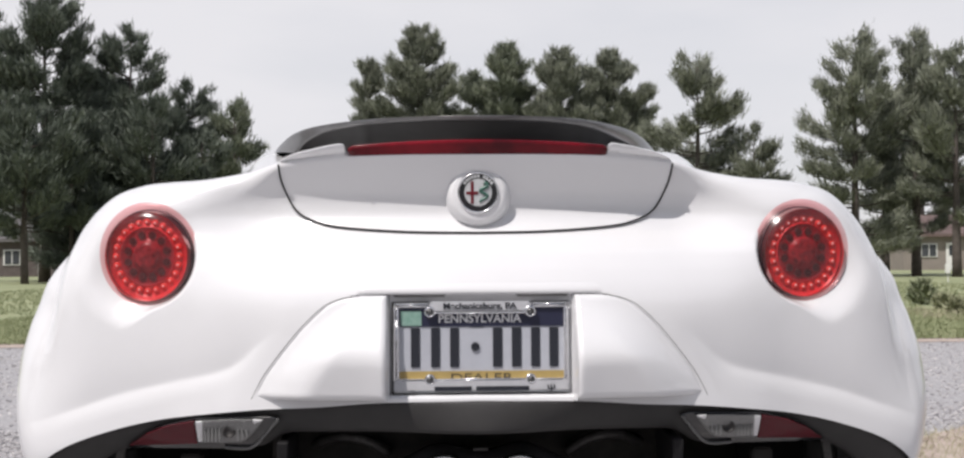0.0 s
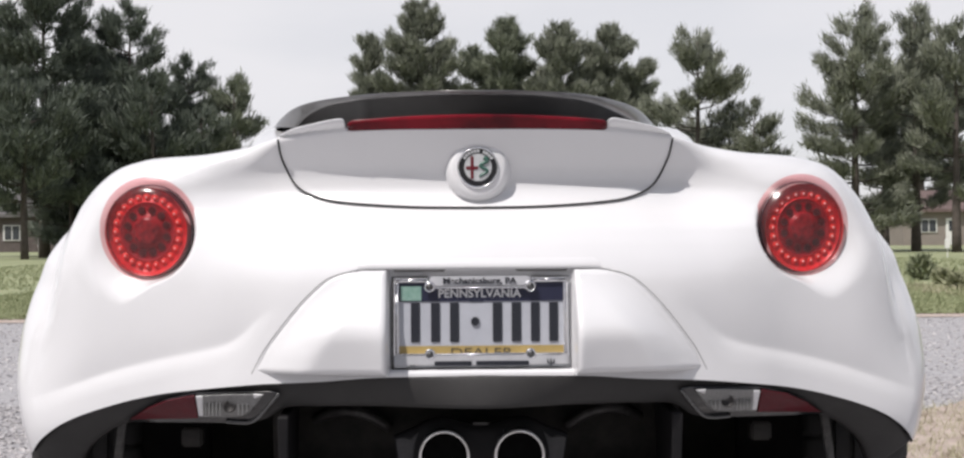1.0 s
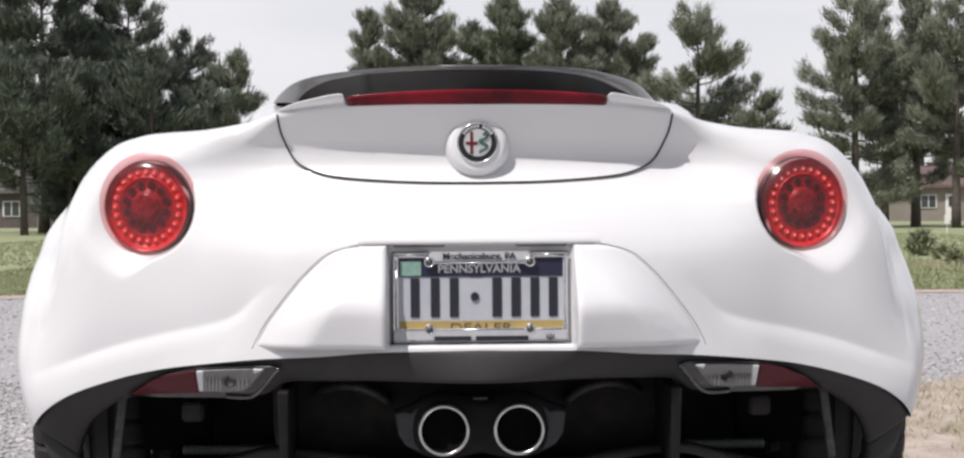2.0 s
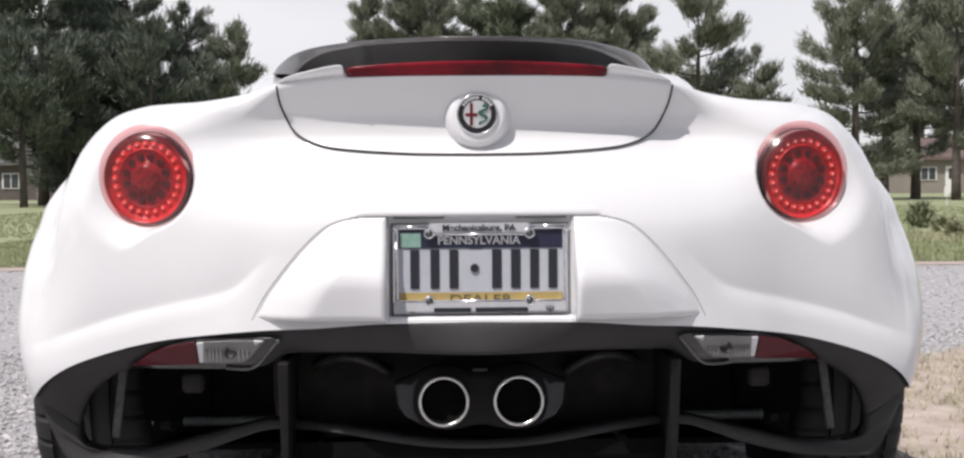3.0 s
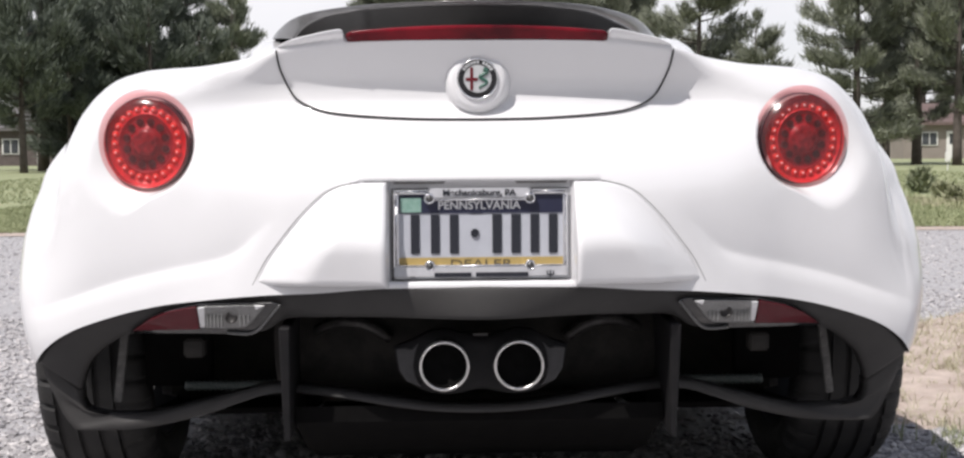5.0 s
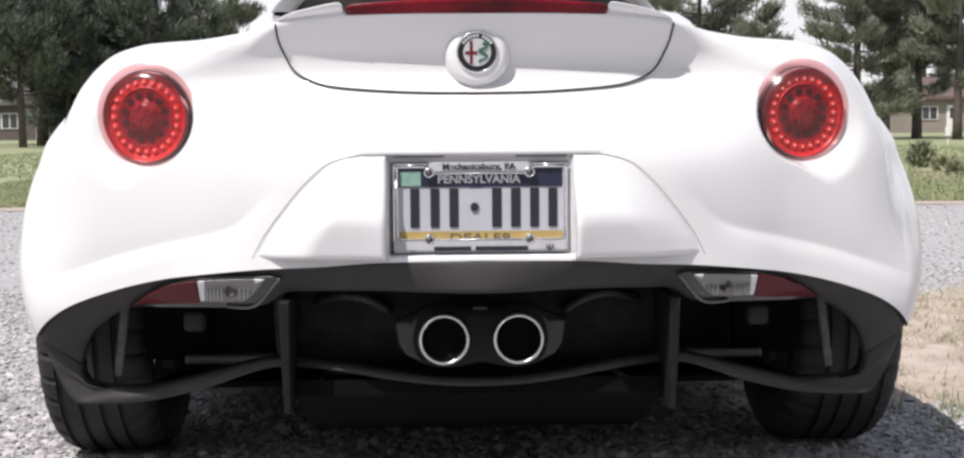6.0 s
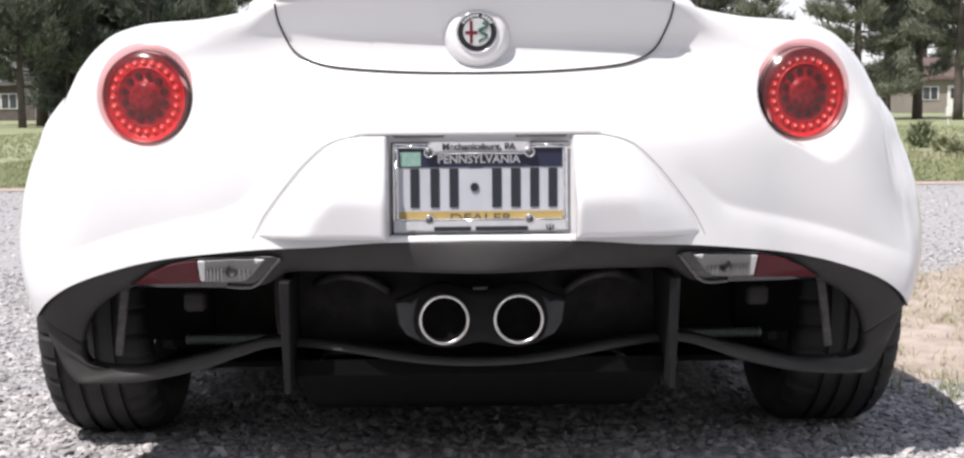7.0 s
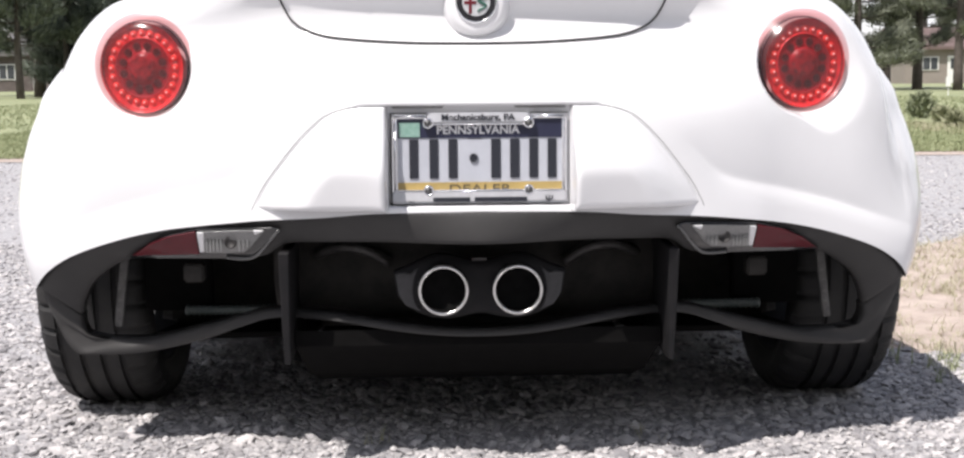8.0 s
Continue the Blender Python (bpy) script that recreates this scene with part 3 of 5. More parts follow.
deck = np.stack([edge_row + np.array(o) for o in ((0, 0, 0), (0, 0.0015, 0.0015), (0, 0.005, 0.002), (0, 0.05, 0.0), (0, 0.32, -0.008))], 1)
link("lid_deck", deck.reshape(-1, 3), grid_faces(len(deck), 5), M_WHITE, lid, "white top of the lid under the spoiler")
seam = np.concatenate([a[:0:-1] * np.array([-1, 1]), a], 0) + np.array([LID_SHIFT, 0])
v, f = tube(np.stack([seam[:, 0], rear(seam[:, 0], seam[:, 1]) - 0.0048, seam[:, 1]], -1), 0.0018, 6)
link("lid_seam", v, f, M_GAPDARK, lid, "dark gap round the lid")

# badge on its boss
BADGE = Vector((-0.001, float(rear(0, 0.881)), 0.881))
boss_prof = [(0.074, 0.040), (0.063, 0.012), (0.056, -0.006), (0.051, -0.018), (0.046, -0.0235), (0.042, -0.025), (0.0005, -0.025)]
v, f = lathe(boss_prof, 48)
boss = link("badge_boss", v, f, M_WHITE, lid, "white raised boss")
boss.location = BADGE + Vector((0.001, 0, -0.002))
boss.scale = (1.06, 1, 1.12)
badge = empty("badge")
badge.parent = car
badge.scale = (0.95, 1, 0.95)
badge.location = BADGE + Vector((0, -0.0255, 0))
v, f = lathe([(0.0405, 0.004), (0.0405, -0.003), (0.0385, -0.005), (0.0365, -0.003), (0.0365, 0.002)], 48)
link("rim", v, f, M_CHROME, badge, "chrome rim")
part("ring", disc(bmesh.new(), 0.0372, 0.003, -0.002, 48), M_BADGE_BLACK, badge, "black enamel ring")
part("disc", disc(bmesh.new(), 0.0268, 0.002, -0.0032, 40), M_BADGE_WHITE, badge, "white enamel disc")
bm = bmesh.new()
box(bm, -0.0145, -0.0085, -0.0045, 0, -0.022, 0.022, 0.0006)
part("cross_post", bm, M_BADGE_RED, badge)
bm = bmesh.new()
box(bm, -0.0235, 0.0005, -0.0048, 0, -0.004, 0.002, 0.0006)
part("cross_bar", bm, M_BADGE_RED, badge)
s = np.linspace(0, 1, 40)
v, f = tube(np.stack([0.0115 + 0.007 * np.sin(s * 11.5), np.full(40, -0.0036), 0.019 - 0.038 * s], -1), 0.0042 - 0.0018 * s, 6)
link("wavy_mark", v, f, M_BADGE_GREEN, badge)
bm = bmesh.new()
for k in range(10):
    w = radians(35 + 11 * k + (10 if k > 3 else 0))
    box(bm, -0.0024, 0.0024, -0.0032, 0, 0.0295, 0.0352, m=pose(0, 0, 0, 0, 90 - math.degrees(w), 0))
part("rim_marks", bm, M_BADGE_WHITE, badge)

# high brake light set into the lid's lip
x = np.linspace(-0.241, 0.239, 60)
rows = []
zt = 0.9765 - 0.0095 * (x / 0.24) ** 2
zb = 0.9440 - 0.0010 * (x / 0.24) ** 2
for i in range(60):
    y0 = float(rear(x[i], zb[i])) - 0.0020
    y1 = float(rear(x[i], zt[i])) - 0.0018
    tip = 0.004 * max(0.0, abs(x[i]) / 0.24 - 0.97) / 0.03
    rows += [(x[i], y0 + 0.04, zb[i] + tip), (x[i], y0 + 0.002, zb[i] + tip), (x[i], y0 - 0.0005, zb[i] + 0.003 + tip), (x[i], 0.5 * (y0 + y1), 0.5 * (zb[i] + zt[i])),
             (x[i], y1 + 0.0036, zt[i] - 0.007 - tip), (x[i], y1 + 0.0010, zt[i] - 0.001 - tip), (x[i], y1 + 0.0050, zt[i] + 0.0008 - tip), (x[i], y1 + 0.04, zt[i] + 0.003 - tip)]
f = grid_faces(60, 8) + [tuple(range(8)), tuple(range(472, 480))[::-1]]
link("high_brake_light", rows, f, M_BRAKE, car, "long dark red brake light strip")

# spoiler: a grey rim sweeping down at its ends, hollow and black inside
RIM = [(-0.424, 0.450, 0.988), (-0.409, 0.427, 1.004), (-0.370, 0.362, 1.0225), (-0.309, 0.281, 1.030), (-0.206, 0.175, 1.0304), (-0.097, 0.109, 1.0282), (0.003, 0.090, 1.0278),
       (0.105, 0.109, 1.0282), (0.211, 0.185, 1.0300), (0.304, 0.298, 1.0245), (0.354, 0.376, 1.0125), (0.394, 0.450, 0.990)]
HOLLOW = [(-0.366, 0.348, 0.980), (-0.343, 0.323, 1.0015), (-0.302, 0.281, 1.0161), (-0.246, 0.216, 1.0204), (-0.184, 0.158, 1.0214), (0.0, 0.090, 1.0200), (0.152, 0.138, 1.0195),
          (0.232, 0.207, 1.0145), (0.286, 0.276, 1.0026), (0.327, 0.335, 0.9915), (0.349, 0.362, 0.982)]
rim_line, hollow_line = spline(RIM, 120), spline(HOLLOW, 120)
v, uv = [], []
for o, i in zip(rim_line, hollow_line):
    o, i = np.array(o), np.array(i)
    m = 0.5 * (o + i) + np.array([0, -0.004, 0.001])
    v += [i + np.array([0, 0.010, -0.001]), i + np.array([0, 0.002, 0.0]), 0.75 * i + 0.25 * m + np.array([0, -0.002, 0]), m, 0.4 * m + 0.6 * o + np.array([0, -0.002, 0.001]), o,
          o + np.array([0, 0.012, 0.001]), o * np.array([0.99, 1, 1]) + np.array([0, 0.10, 0.002]), o * np.array([0.96, 1, 1]) + np.array([0, 0.36, -0.012])]
    floor_z = 0.945 + 0.012 * (1 - abs(i[0]) / 0.36)
    for k in (0.0, 0.12, 0.3, 0.55, 0.8, 1.0):
        uv.append((i[0] * (1 - 0.03 * k), i[1] + 0.006 + 0.05 * math.sin(0.5 * math.pi * k) ** 0.8, i[2] - 0.001 + (floor_z - i[2]) * k))
# rim grey paints in the sky's sheen, the hollow's black its shade
spoiler = link("rear_spoiler", v, grid_faces(120, 9), M_SPOILERLIT, car, "gloss black rear lip spoiler with sky sheen in its grey")
link("spoiler_underside", uv, grid_faces(120, 6), M_SPOILERSHADE, spoiler, "hollow underside with shade in its black")
# white pillars of the engine cover beyond the spoiler's ends
for sx in (-1, 1):
    v = []
    for y, z in ((0.30, 0.945), (0.45, 0.985), (0.62, 1.004), (0.85, 1.02), (1.1, 1.04)):
        w = [(0.500, z - 0.10), (0.488, z - 0.045), (0.470, z - 0.018), (0.445, z - 0.002), (0.410, z), (0.36, z - 0.006)]
        v += [(sx * (x + 0.02 * (y - 0.6)), y, zz) for x, zz in w]
    link("cover_pillar", v, grid_faces(5, 6), M_WHITE, car, "white pillar beside the engine cover")


# round tail lamps
def tail_lamp(side):
    root = empty("tail_lamp")
    root.parent = car
    root.location = (side * LAMP.x, LAMP.y - 0.010, LAMP.z)
    root.rotation_euler = (radians(2), 0, radians(side * LAMP_TURN))
    root.scale = (0.835, 1, 0.86)
    root["label"] = "round red tail lamp with a ring of LEDs"
    v, f = lathe([(0.1015, 0.014), (0.1010, 0.004), (0.1004, 0.001), (0.0990, 0.000), (0.0980, 0.006)], 64)
    ring = link("housing", v, f, M_HOUSING, root, "dark wine-red housing ring")
    ring.location = (-side * 0.007, 0.000, 0.0015)
    v, f = lathe([(0.1190, 0.014), (0.1130, 0.008), (0.1060, 0.001), (0.0990, -0.005), (0.0965, -0.007), (0.092, -0.010), (0.084, -0.014), (0.060, -0.018), (0.030, -0.020), (0.0005, -0.0205)], 64)
    lens = link("lens", v, f, M_LENS, root, "clear red domed lens with a flange")
    lens.visible_shadow = False
    v, f = lathe([(0.0975, 0.000), (0.091, 0.003), (0.088, 0.009), (0.067, 0.009), (0.0655, 0.006), (0.0640, 0.0055)], 64)
    link("reflector", v, f, M_REDDEEP, root, "bright red reflector ring")
    v, f = lathe([(0.0640, 0.0055), (0.0625, 0.006), (0.058, 0.008), (0.036, 0.008), (0.033, 0.004), (0.030, 0.002), (0.0005, 0.001)], 64)
    link("inner_reflector", v, f, M_REDMID, root, "deep wine-red inner reflector")
    v, f = lathe([(0.031, 0.002), (0.029, -0.001), (0.020, -0.002), (0.0005, -0.0025)], 40)
    link("hub", v, f, M_REDHUB, root, "dark red hub")
    bm = bmesh.new()
    bmesh.ops.create_uvsphere(bm, u_segments=12, v_segments=8, radius=0.0076)
    bmesh.ops.scale(bm, vec=(1, 0.16, 1), verts=bm.verts[:])
    cell = bpy.data.meshes.new("led")
    bm.to_mesh(cell)
    bm.free()
    cell.materials.append(M_LED)
    cell.polygons.foreach_set("use_smooth", [True] * len(cell.polygons))
    v, f = lathe([(0.0025, 0.0), (0.0025, -0.001), (0.0016, -0.0024), (0.0003, -0.0030)], 10)
    chip = bpy.data.meshes.new("led_chip")
    chip.from_pydata(v, [], f)
    chip.materials.append(M_LEDCHIP)
    for k in range(24):
        w = 2 * math.pi * k / 24
        o = new("led", cell)
        o.parent = root
        o.location = (0.0755 * math.cos(w), 0.0072, 0.0755 * math.sin(w))
        c = new("led_chip", chip)
        c.parent = root
        c.location = (0.0750 * math.cos(w), 0.0050, 0.0750 * math.sin(w))
    bm = bmesh.new()
    disc(bm, 0.0086, 0.008, 0.012, 14)
    spot = bpy.data.meshes.new("dark_cell")
    bm.to_mesh(spot)
    bm.free()
    spot.materials.append(M_REDBLACK)
    for k in range(12):
        w = 2 * math.pi * (k + 0.5) / 12
        o = new("dark_cell", spot)
        o.parent = root
        o.location = (0.0475 * math.cos(w), -0.003, 0.0475 * math.sin(w))
    return root


tail_lamp(-1)
tail_lamp(1)

# licence plate
plate = empty("licence_plate")
plate.parent = car
plate["label"] = "licence plate in a chrome frame"
plate.location = (0.0005, -0.020, 0.5995)
PZ = 0.0765


def flat(name, x0, x1, z0, z1, y, material, parent, thick=0.002, bevel=0.0, label=""):
    bm = bmesh.new()
    box(bm, x0, x1, y - thick, y, z0, z1, bevel)
    return part(name, bm, material, parent, label)


flat("plate_sheet", -0.152, 0.152, -0.074, 0.0765, 0.004, M_PLATE, plate, 0.003, 0.0005, "silver-white plate sheet")
flat("navy_band", -0.1505, 0.1505, 0.0375, 0.0740, 0.0006, M_NAVY, plate, 0.0012)
flat("gold_band", -0.1505, 0.1505, -0.060, -0.042, 0.0006, M_YELLOW, plate, 0.0012)
flat("sticker", -0.144, -0.107, 0.0395, 0.0655, -0.0008, M_STICKER, plate, 0.0008)
# raised characters stand as plain bars
for x0, w in [(-0.118, 0.024), (-0.082, 0.024), (-0.048, 0.024), (0.029, 0.025), (0.063, 0.025), (0.097, 0.024), (0.130, 0.024)]:
    flat("character_bar", x0 - w / 2 + 0.004, x0 + w / 2 - 0.004, -0.035, 0.0350, 0.0006, M_INK, plate, 0.002, 0.0006)
flat("centre_mark", -0.018, -0.004, -0.006, 0.009, 0.0006, M_INK, plate, 0.002, 0.003)
flat("small_mark", -0.020, 0.004, 0.0360, 0.0372, 0.0006, M_INK, plate, 0.001)


def words(name, text, size, x, z, y, material, parent, squeeze=1.0, bold=0.0):
    cu = bpy.data.curves.new(name, "FONT")
    cu.body, cu.size, cu.align_x, cu.align_y, cu.extrude, cu.offset = text, size, "CENTER", "CENTER", 0.0004, bold
    tmp = new(name, cu)
    bpy.context.view_layer.update()
    me = bpy.data.meshes.new_from_object(tmp.evaluated_get(bpy.context.evaluated_depsgraph_get()))
    bpy.data.objects.remove(tmp)
    me.materials.clear()
    me.materials.append(material)
    ob = new(name, me)
    ob.parent = parent
    ob.rotation_euler = (radians(90), 0, 0)
    ob.location = (x, y, z)
    ob.scale = (squeeze, 1, 1)
    return ob


words("state_name", "PENNSYLVANIA", 0.0205, -0.003, 0.0510, -0.0012, M_TEXTWHITE, plate, 1.02, 0.0004)
words("class_word", "DEALER", 0.0215, 0.000, -0.0545, -0.0012, M_INKSOFT, plate, 1.50)
# chrome frame with rounded bars and bolts


def round_bar(name, x0, x1, z0, z1, y, thick, material, label=""):
    """A bar with a half-round face to the rear."""
    bm = bmesh.new()
    r = min(thick * 0.98, 0.49 * min(x1 - x0, z1 - z0))
    box(bm, x0, x1, y - thick, y + thick, z0, z1, r, None, 5)
    return part(name, bm, material, plate, label, True, 60)


for x0, x1, z0, z1 in [(-0.1565, -0.0915, 0.0715, 0.0800), (0.0875, 0.1565, 0.0715, 0.0800), (-0.1565, -0.1480, -0.0800, 0.0760), (0.1480, 0.1565, -0.0800, 0.0760)]:
    round_bar("frame_bar", x0, x1, z0, z1, 0.0, 0.0075, M_CHROME, "bright chrome frame bar")
bm = bmesh.new()
box(bm, -0.1565, 0.1565, -0.0070, 0.004, -0.0815, -0.0570, 0.0035, pose(0, 0.010, 0, -12), 4)
part("frame_foot", bm, M_SATIN, plate, "broad chrome lower bar with dark lettering")
bm = bmesh.new()
box(bm, -0.0930, 0.0890, -0.0075, 0.004, 0.0625, 0.0835, 0.0035, pose(0, -0.016, 0, -12), 4)
part("frame_tab", bm, M_SATIN, plate, "chrome tab with the town's name")
for x0, x1, z0, z1 in [(-0.0930, 0.0890, 0.0605, 0.0640), (-0.1470, 0.1470, -0.0590, -0.0548), (-0.1505, -0.1470, -0.0560, 0.0730), (0.1470, 0.1505, -0.0560, 0.0730)]:
    round_bar("frame_bead", x0, x1, z0, z1, -0.002, 0.0085, M_CHROME)
# dark strips paint the shadow line along the frame's top and left
for x0, x1, z0, z1 in [(-0.1600, -0.0940, 0.0806, 0.0828), (0.0900, 0.1580, 0.0806, 0.0828), (-0.1600, -0.1567, -0.0818, 0.0806)]:
    flat("frame_shadow_line", x0, x1, z0, z1, 0.002, M_GAPDARK, plate, 0.006)
for bx, bz in [(-0.092, 0.064), (0.088, 0.064), (-0.092, -0.0565), (0.088, -0.0565)]:
    v, f = lathe([(0.0100, 0.0), (0.0100, -0.009), (0.0085, -0.0115), (0.0066, -0.0115), (0.0055, -0.008)], 24)
    o = link("washer", v, f, M_CHROME, plate, "chrome loop round the bolt")
    o.location = (bx, 0, bz)
    v, f = lathe([(0.0060, -0.006), (0.0060, -0.010), (0.0045, -0.012), (0.0005, -0.0125)], 20)
    o = link("bolt", v, f, M_BOLT, plate)
    o.location = (bx, 0, bz)
for x0, x1, z0, z1 in [(-0.084, -0.018, -0.0785, -0.0660), (-0.010, 0.084, -0.0785, -0.0660), (-0.128, -0.118, -0.077, -0.074)]:
    flat("frame_lettering_bar", x0, x1, z0 + 0.0022, z1 - 0.0022, -0.0133, M_INK, plate, 0.0012)
for x0, x1, z0, z1 in [(0.1170, 0.1190, -0.0725, -0.0660), (0.1225, 0.1245, -0.0785, -0.0650), (0.1280, 0.1300, -0.0725, -0.0660), (0.1180, 0.1290, -0.0740, -0.0722)]:
    flat("frame_mark", x0, x1, z0, z1, -0.0133, M_INK, plate, 0.0012)
words("frame_town", "Mechanicsburg, PA", 0.0150, -0.003, 0.0742, -0.0112, M_INK, plate, 1.14, 0.0005)
# lamps over the plate
for sx in (-1, 1):
    bm = bmesh.new()
    box(bm, sx * 0.11 - 0.048, sx * 0.11 + 0.048, -0.018, 0.02, 0.690, 0.699, 0.003)
    part("plate_lamp", bm, M_LAMPSILVER, car, "narrow plate lamp")

# ---- black diffuser
LIP_TOP = [(x, 0.0, z) for x, z in BOTTOM]
lip_top = [(x, float(rear(x, z)) + 0.001 + 0.012 * float(ss(0.16, 0.30, x)) * float(ss(0.90, 0.80, x)), z + 0.002) for x, z in BOTTOM[:-1] + [(0.862, 0.342)]]
LIP_LOW = [(0, 0.448), (0.18, 0.448), (0.29, 0.447), (0.355, 0.443), (0.4, 0.418), (0.47, 0.41), (0.56, 0.408), (0.6417, 0.4058),
       (0.6921, 0.3931), (0.7475, 0.3551), (0.7723, 0.3169), (0.7821, 0.2862)]


def lower(x, z):
    """Depth of the diffuser's lower frame and blade."""
    return -0.035 + float(plan(x)) + 0.054 * float(ss(0.10, 0.60, abs(x))) + 0.10 * max(0.0, 0.40 - z) - 0.016 * float(ss(0.25, 0.33, z)) * float(ss(0.78, 0.85, abs(x))) + 0.085 * float(ss(0.82, 0.55, abs(x)))


def under(x, z):
    return -0.035 + float(plan(x)) + (-0.55 + 1.15 * float(ss(0.155, 0.185, abs(x)))) * (0.49 - max(z, 0.40)) + 0.10 * max(0.0, 0.40 - z)


lip_low = [(x, under(x, z) + 0.010, z) for x, z in LIP_LOW]
v, f = ribbon(flip(lip_top)[:0:-1] + lip_top, flip(lip_low)[:0:-1] + lip_low, 320, 0.035, 8, 0.005)
link("lip", v, f, M_LIP, car, "satin black bumper lip")
OUT = [(0.86, 0.345), (0.8513, 0.3069), (0.8368, 0.2646), (0.8223, 0.2358), (0.8047, 0.2122), (0.7788, 0.2015), (0.6616, 0.2036), (0.5455, 0.2293), (0.4658, 0.2614), (0.4016, 0.2842), (0.3416, 0.2883), (0.2588, 0.2832), (0.1656, 0.2707), (0.0828, 0.2614), (0, 0.2583)]
INN = [(0.7845, 0.2825), (0.7862, 0.2689), (0.7828, 0.2538), (0.7731, 0.2408), (0.7547, 0.2331), (0.6505, 0.2315), (0.5279, 0.2614), (0.4658, 0.2811), (0.4016, 0.2997), (0.3416, 0.3018), (0.2588, 0.2956), (0.1656, 0.2832), (0.0828, 0.2738), (0, 0.2707)]
frame_out, frame_in = [(x, lower(x, z) + 0.004, z) for x, z in OUT], [(x, lower(x, z) + 0.012, z) for x, z in INN]
v, f = ribbon(flip(frame_out) + frame_out[-2::-1], flip(frame_in) + frame_in[-2::-1], 240, 0.05, 6, 0.0035)
link("diffuser_frame", v, f, M_LIP, car, "satin black diffuser frame and lower blade")


def lip_y(x, z):
    """The lip's face at (x, z)."""
    zt, zl = np.interp(x, [p[0] for p in BOTTOM], [p[1] for p in BOTTOM]), np.interp(x, [p[0] for p in LIP_LOW], [p[1] for p in LIP_LOW])
    yt = np.interp(x, [p[0] for p in lip_top], [p[1] for p in lip_top])
    k = min(1.0, max(0.0, (z - zl) / (zt - zl)))
    return float(yt * k + (under(x, zl) + 0.010) * (1 - k)) - 0.011


for sx in (-1, 1):
    # upright strake
    bm = bmesh.new()
    vv = [bm.verts.new(p) for p in ((-0.010, 0.0, 0.43), (0.010, 0.0, 0.43), (0.0075, 0.015, 0.30), (0.006, 0.03, 0.217), (-0.006, 0.03, 0.217), (-0.0075, 0.015, 0.30))]
    bm.faces.new(vv)
    r = bmesh.ops.extrude_face_region(bm, geom=bm.faces[:])
    bmesh.ops.translate(bm, verts=[e for e in r["geom"] if isinstance(e, bmesh.types.BMVert)], vec=(0, 0.28, 0.01))
    bmesh.ops.bevel(bm, geom=bm.edges[:], offset=0.002, segments=1, affect="EDGES")
    # black kept darker than the lip's plastic, putting under-bumper shade into its colour
    o = part("strake", bm, M_MATTEBLACK, car, "black upright strake")
    o.location = (sx * 0.357, 0.0, 0)
    # rear fog and reflector unit
    lamp = empty("bumper_lamp")
    lamp.parent = car
    lamp["label"] = "bumper lamp with red reflector and clear lens"

    def slab(name, outline, material, parent, off, thick, label=""):
        bm = bmesh.new()
        q = [bm.verts.new((sx * x, lip_y(x, z) + off, z)) for x, z in outline]
        bm.faces.new(q)
        r = bmesh.ops.extrude_face_region(bm, geom=bm.faces[:])
        bmesh.ops.translate(bm, verts=[e for e in r["geom"] if isinstance(e, bmesh.types.BMVert)], vec=(0, thick, 0))
        bmesh.ops.bevel(bm, geom=bm.edges[:], offset=0.0015, segments=1, affect="EDGES")
        return part(name, bm, material, parent, label)

    slab("bezel", [(0.366, 0.474), (0.380, 0.477), (0.52, 0.471), (0.60, 0.450), (0.668, 0.406), (0.60, 0.406), (0.43, 0.413), (0.412, 0.418)], M_GLOSSBLACK, lamp, -0.005, 0.02)
    slab("red_lens", [(0.523, 0.466), (0.575, 0.455), (0.62, 0.437), (0.660, 0.411), (0.60, 0.414), (0.523, 0.419)], M_REDREFL, lamp, -0.010, 0.02, "dull red reflector")
    slab("silver_back", [(0.390, 0.4715), (0.45, 0.470), (0.521, 0.465), (0.521, 0.422), (0.47, 0.4225), (0.434, 0.426), (0.420, 0.437)], M_LAMPSILVER, lamp, -0.0085, 0.01)
    for rx, low, high in [(0.425, 0.437, 0.466), (0.433, 0.432, 0.464), (0.441, 0.430, 0.463), (0.476, 0.428, 0.458), (0.483, 0.428, 0.457), (0.490, 0.427, 0.458), (0.497, 0.426, 0.456), (0.504, 0.425, 0.459)]:
        bm = bmesh.new()
        box(bm, -0.0014, 0.0014, -0.0015, 0.003, low - 0.447, high - 0.447, 0.0005)
        o = part("lens_rib", bm, M_LAMPSILVER, lamp)
        o.location = (sx * rx, lip_y(rx, 0.447) - 0.0100, 0.447)
    slab("bright_strip", [(0.507, 0.465), (0.521, 0.464), (0.521, 0.423), (0.512, 0.424)], M_TEXTWHITE, lamp, -0.0105, 0.006, "bright white strip of the lens")
    slab("bright_tip", [(0.392, 0.4705), (0.412, 0.4715), (0.410, 0.462)], M_TEXTWHITE, lamp, -0.0105, 0.006, "bright white strip of the lens")
    v, f = lathe([(0.0115, 0.006), (0.0115, -0.002), (0.0095, -0.0035), (0.0085, -0.001), (0.0005, 0.0)], 20)
    o = link("bulb", v, f, M_GREYMETAL, lamp, "dull round bulb socket")
    o.location = (sx * 0.458, lip_y(0.458, 0.446) - 0.0110, 0.446)
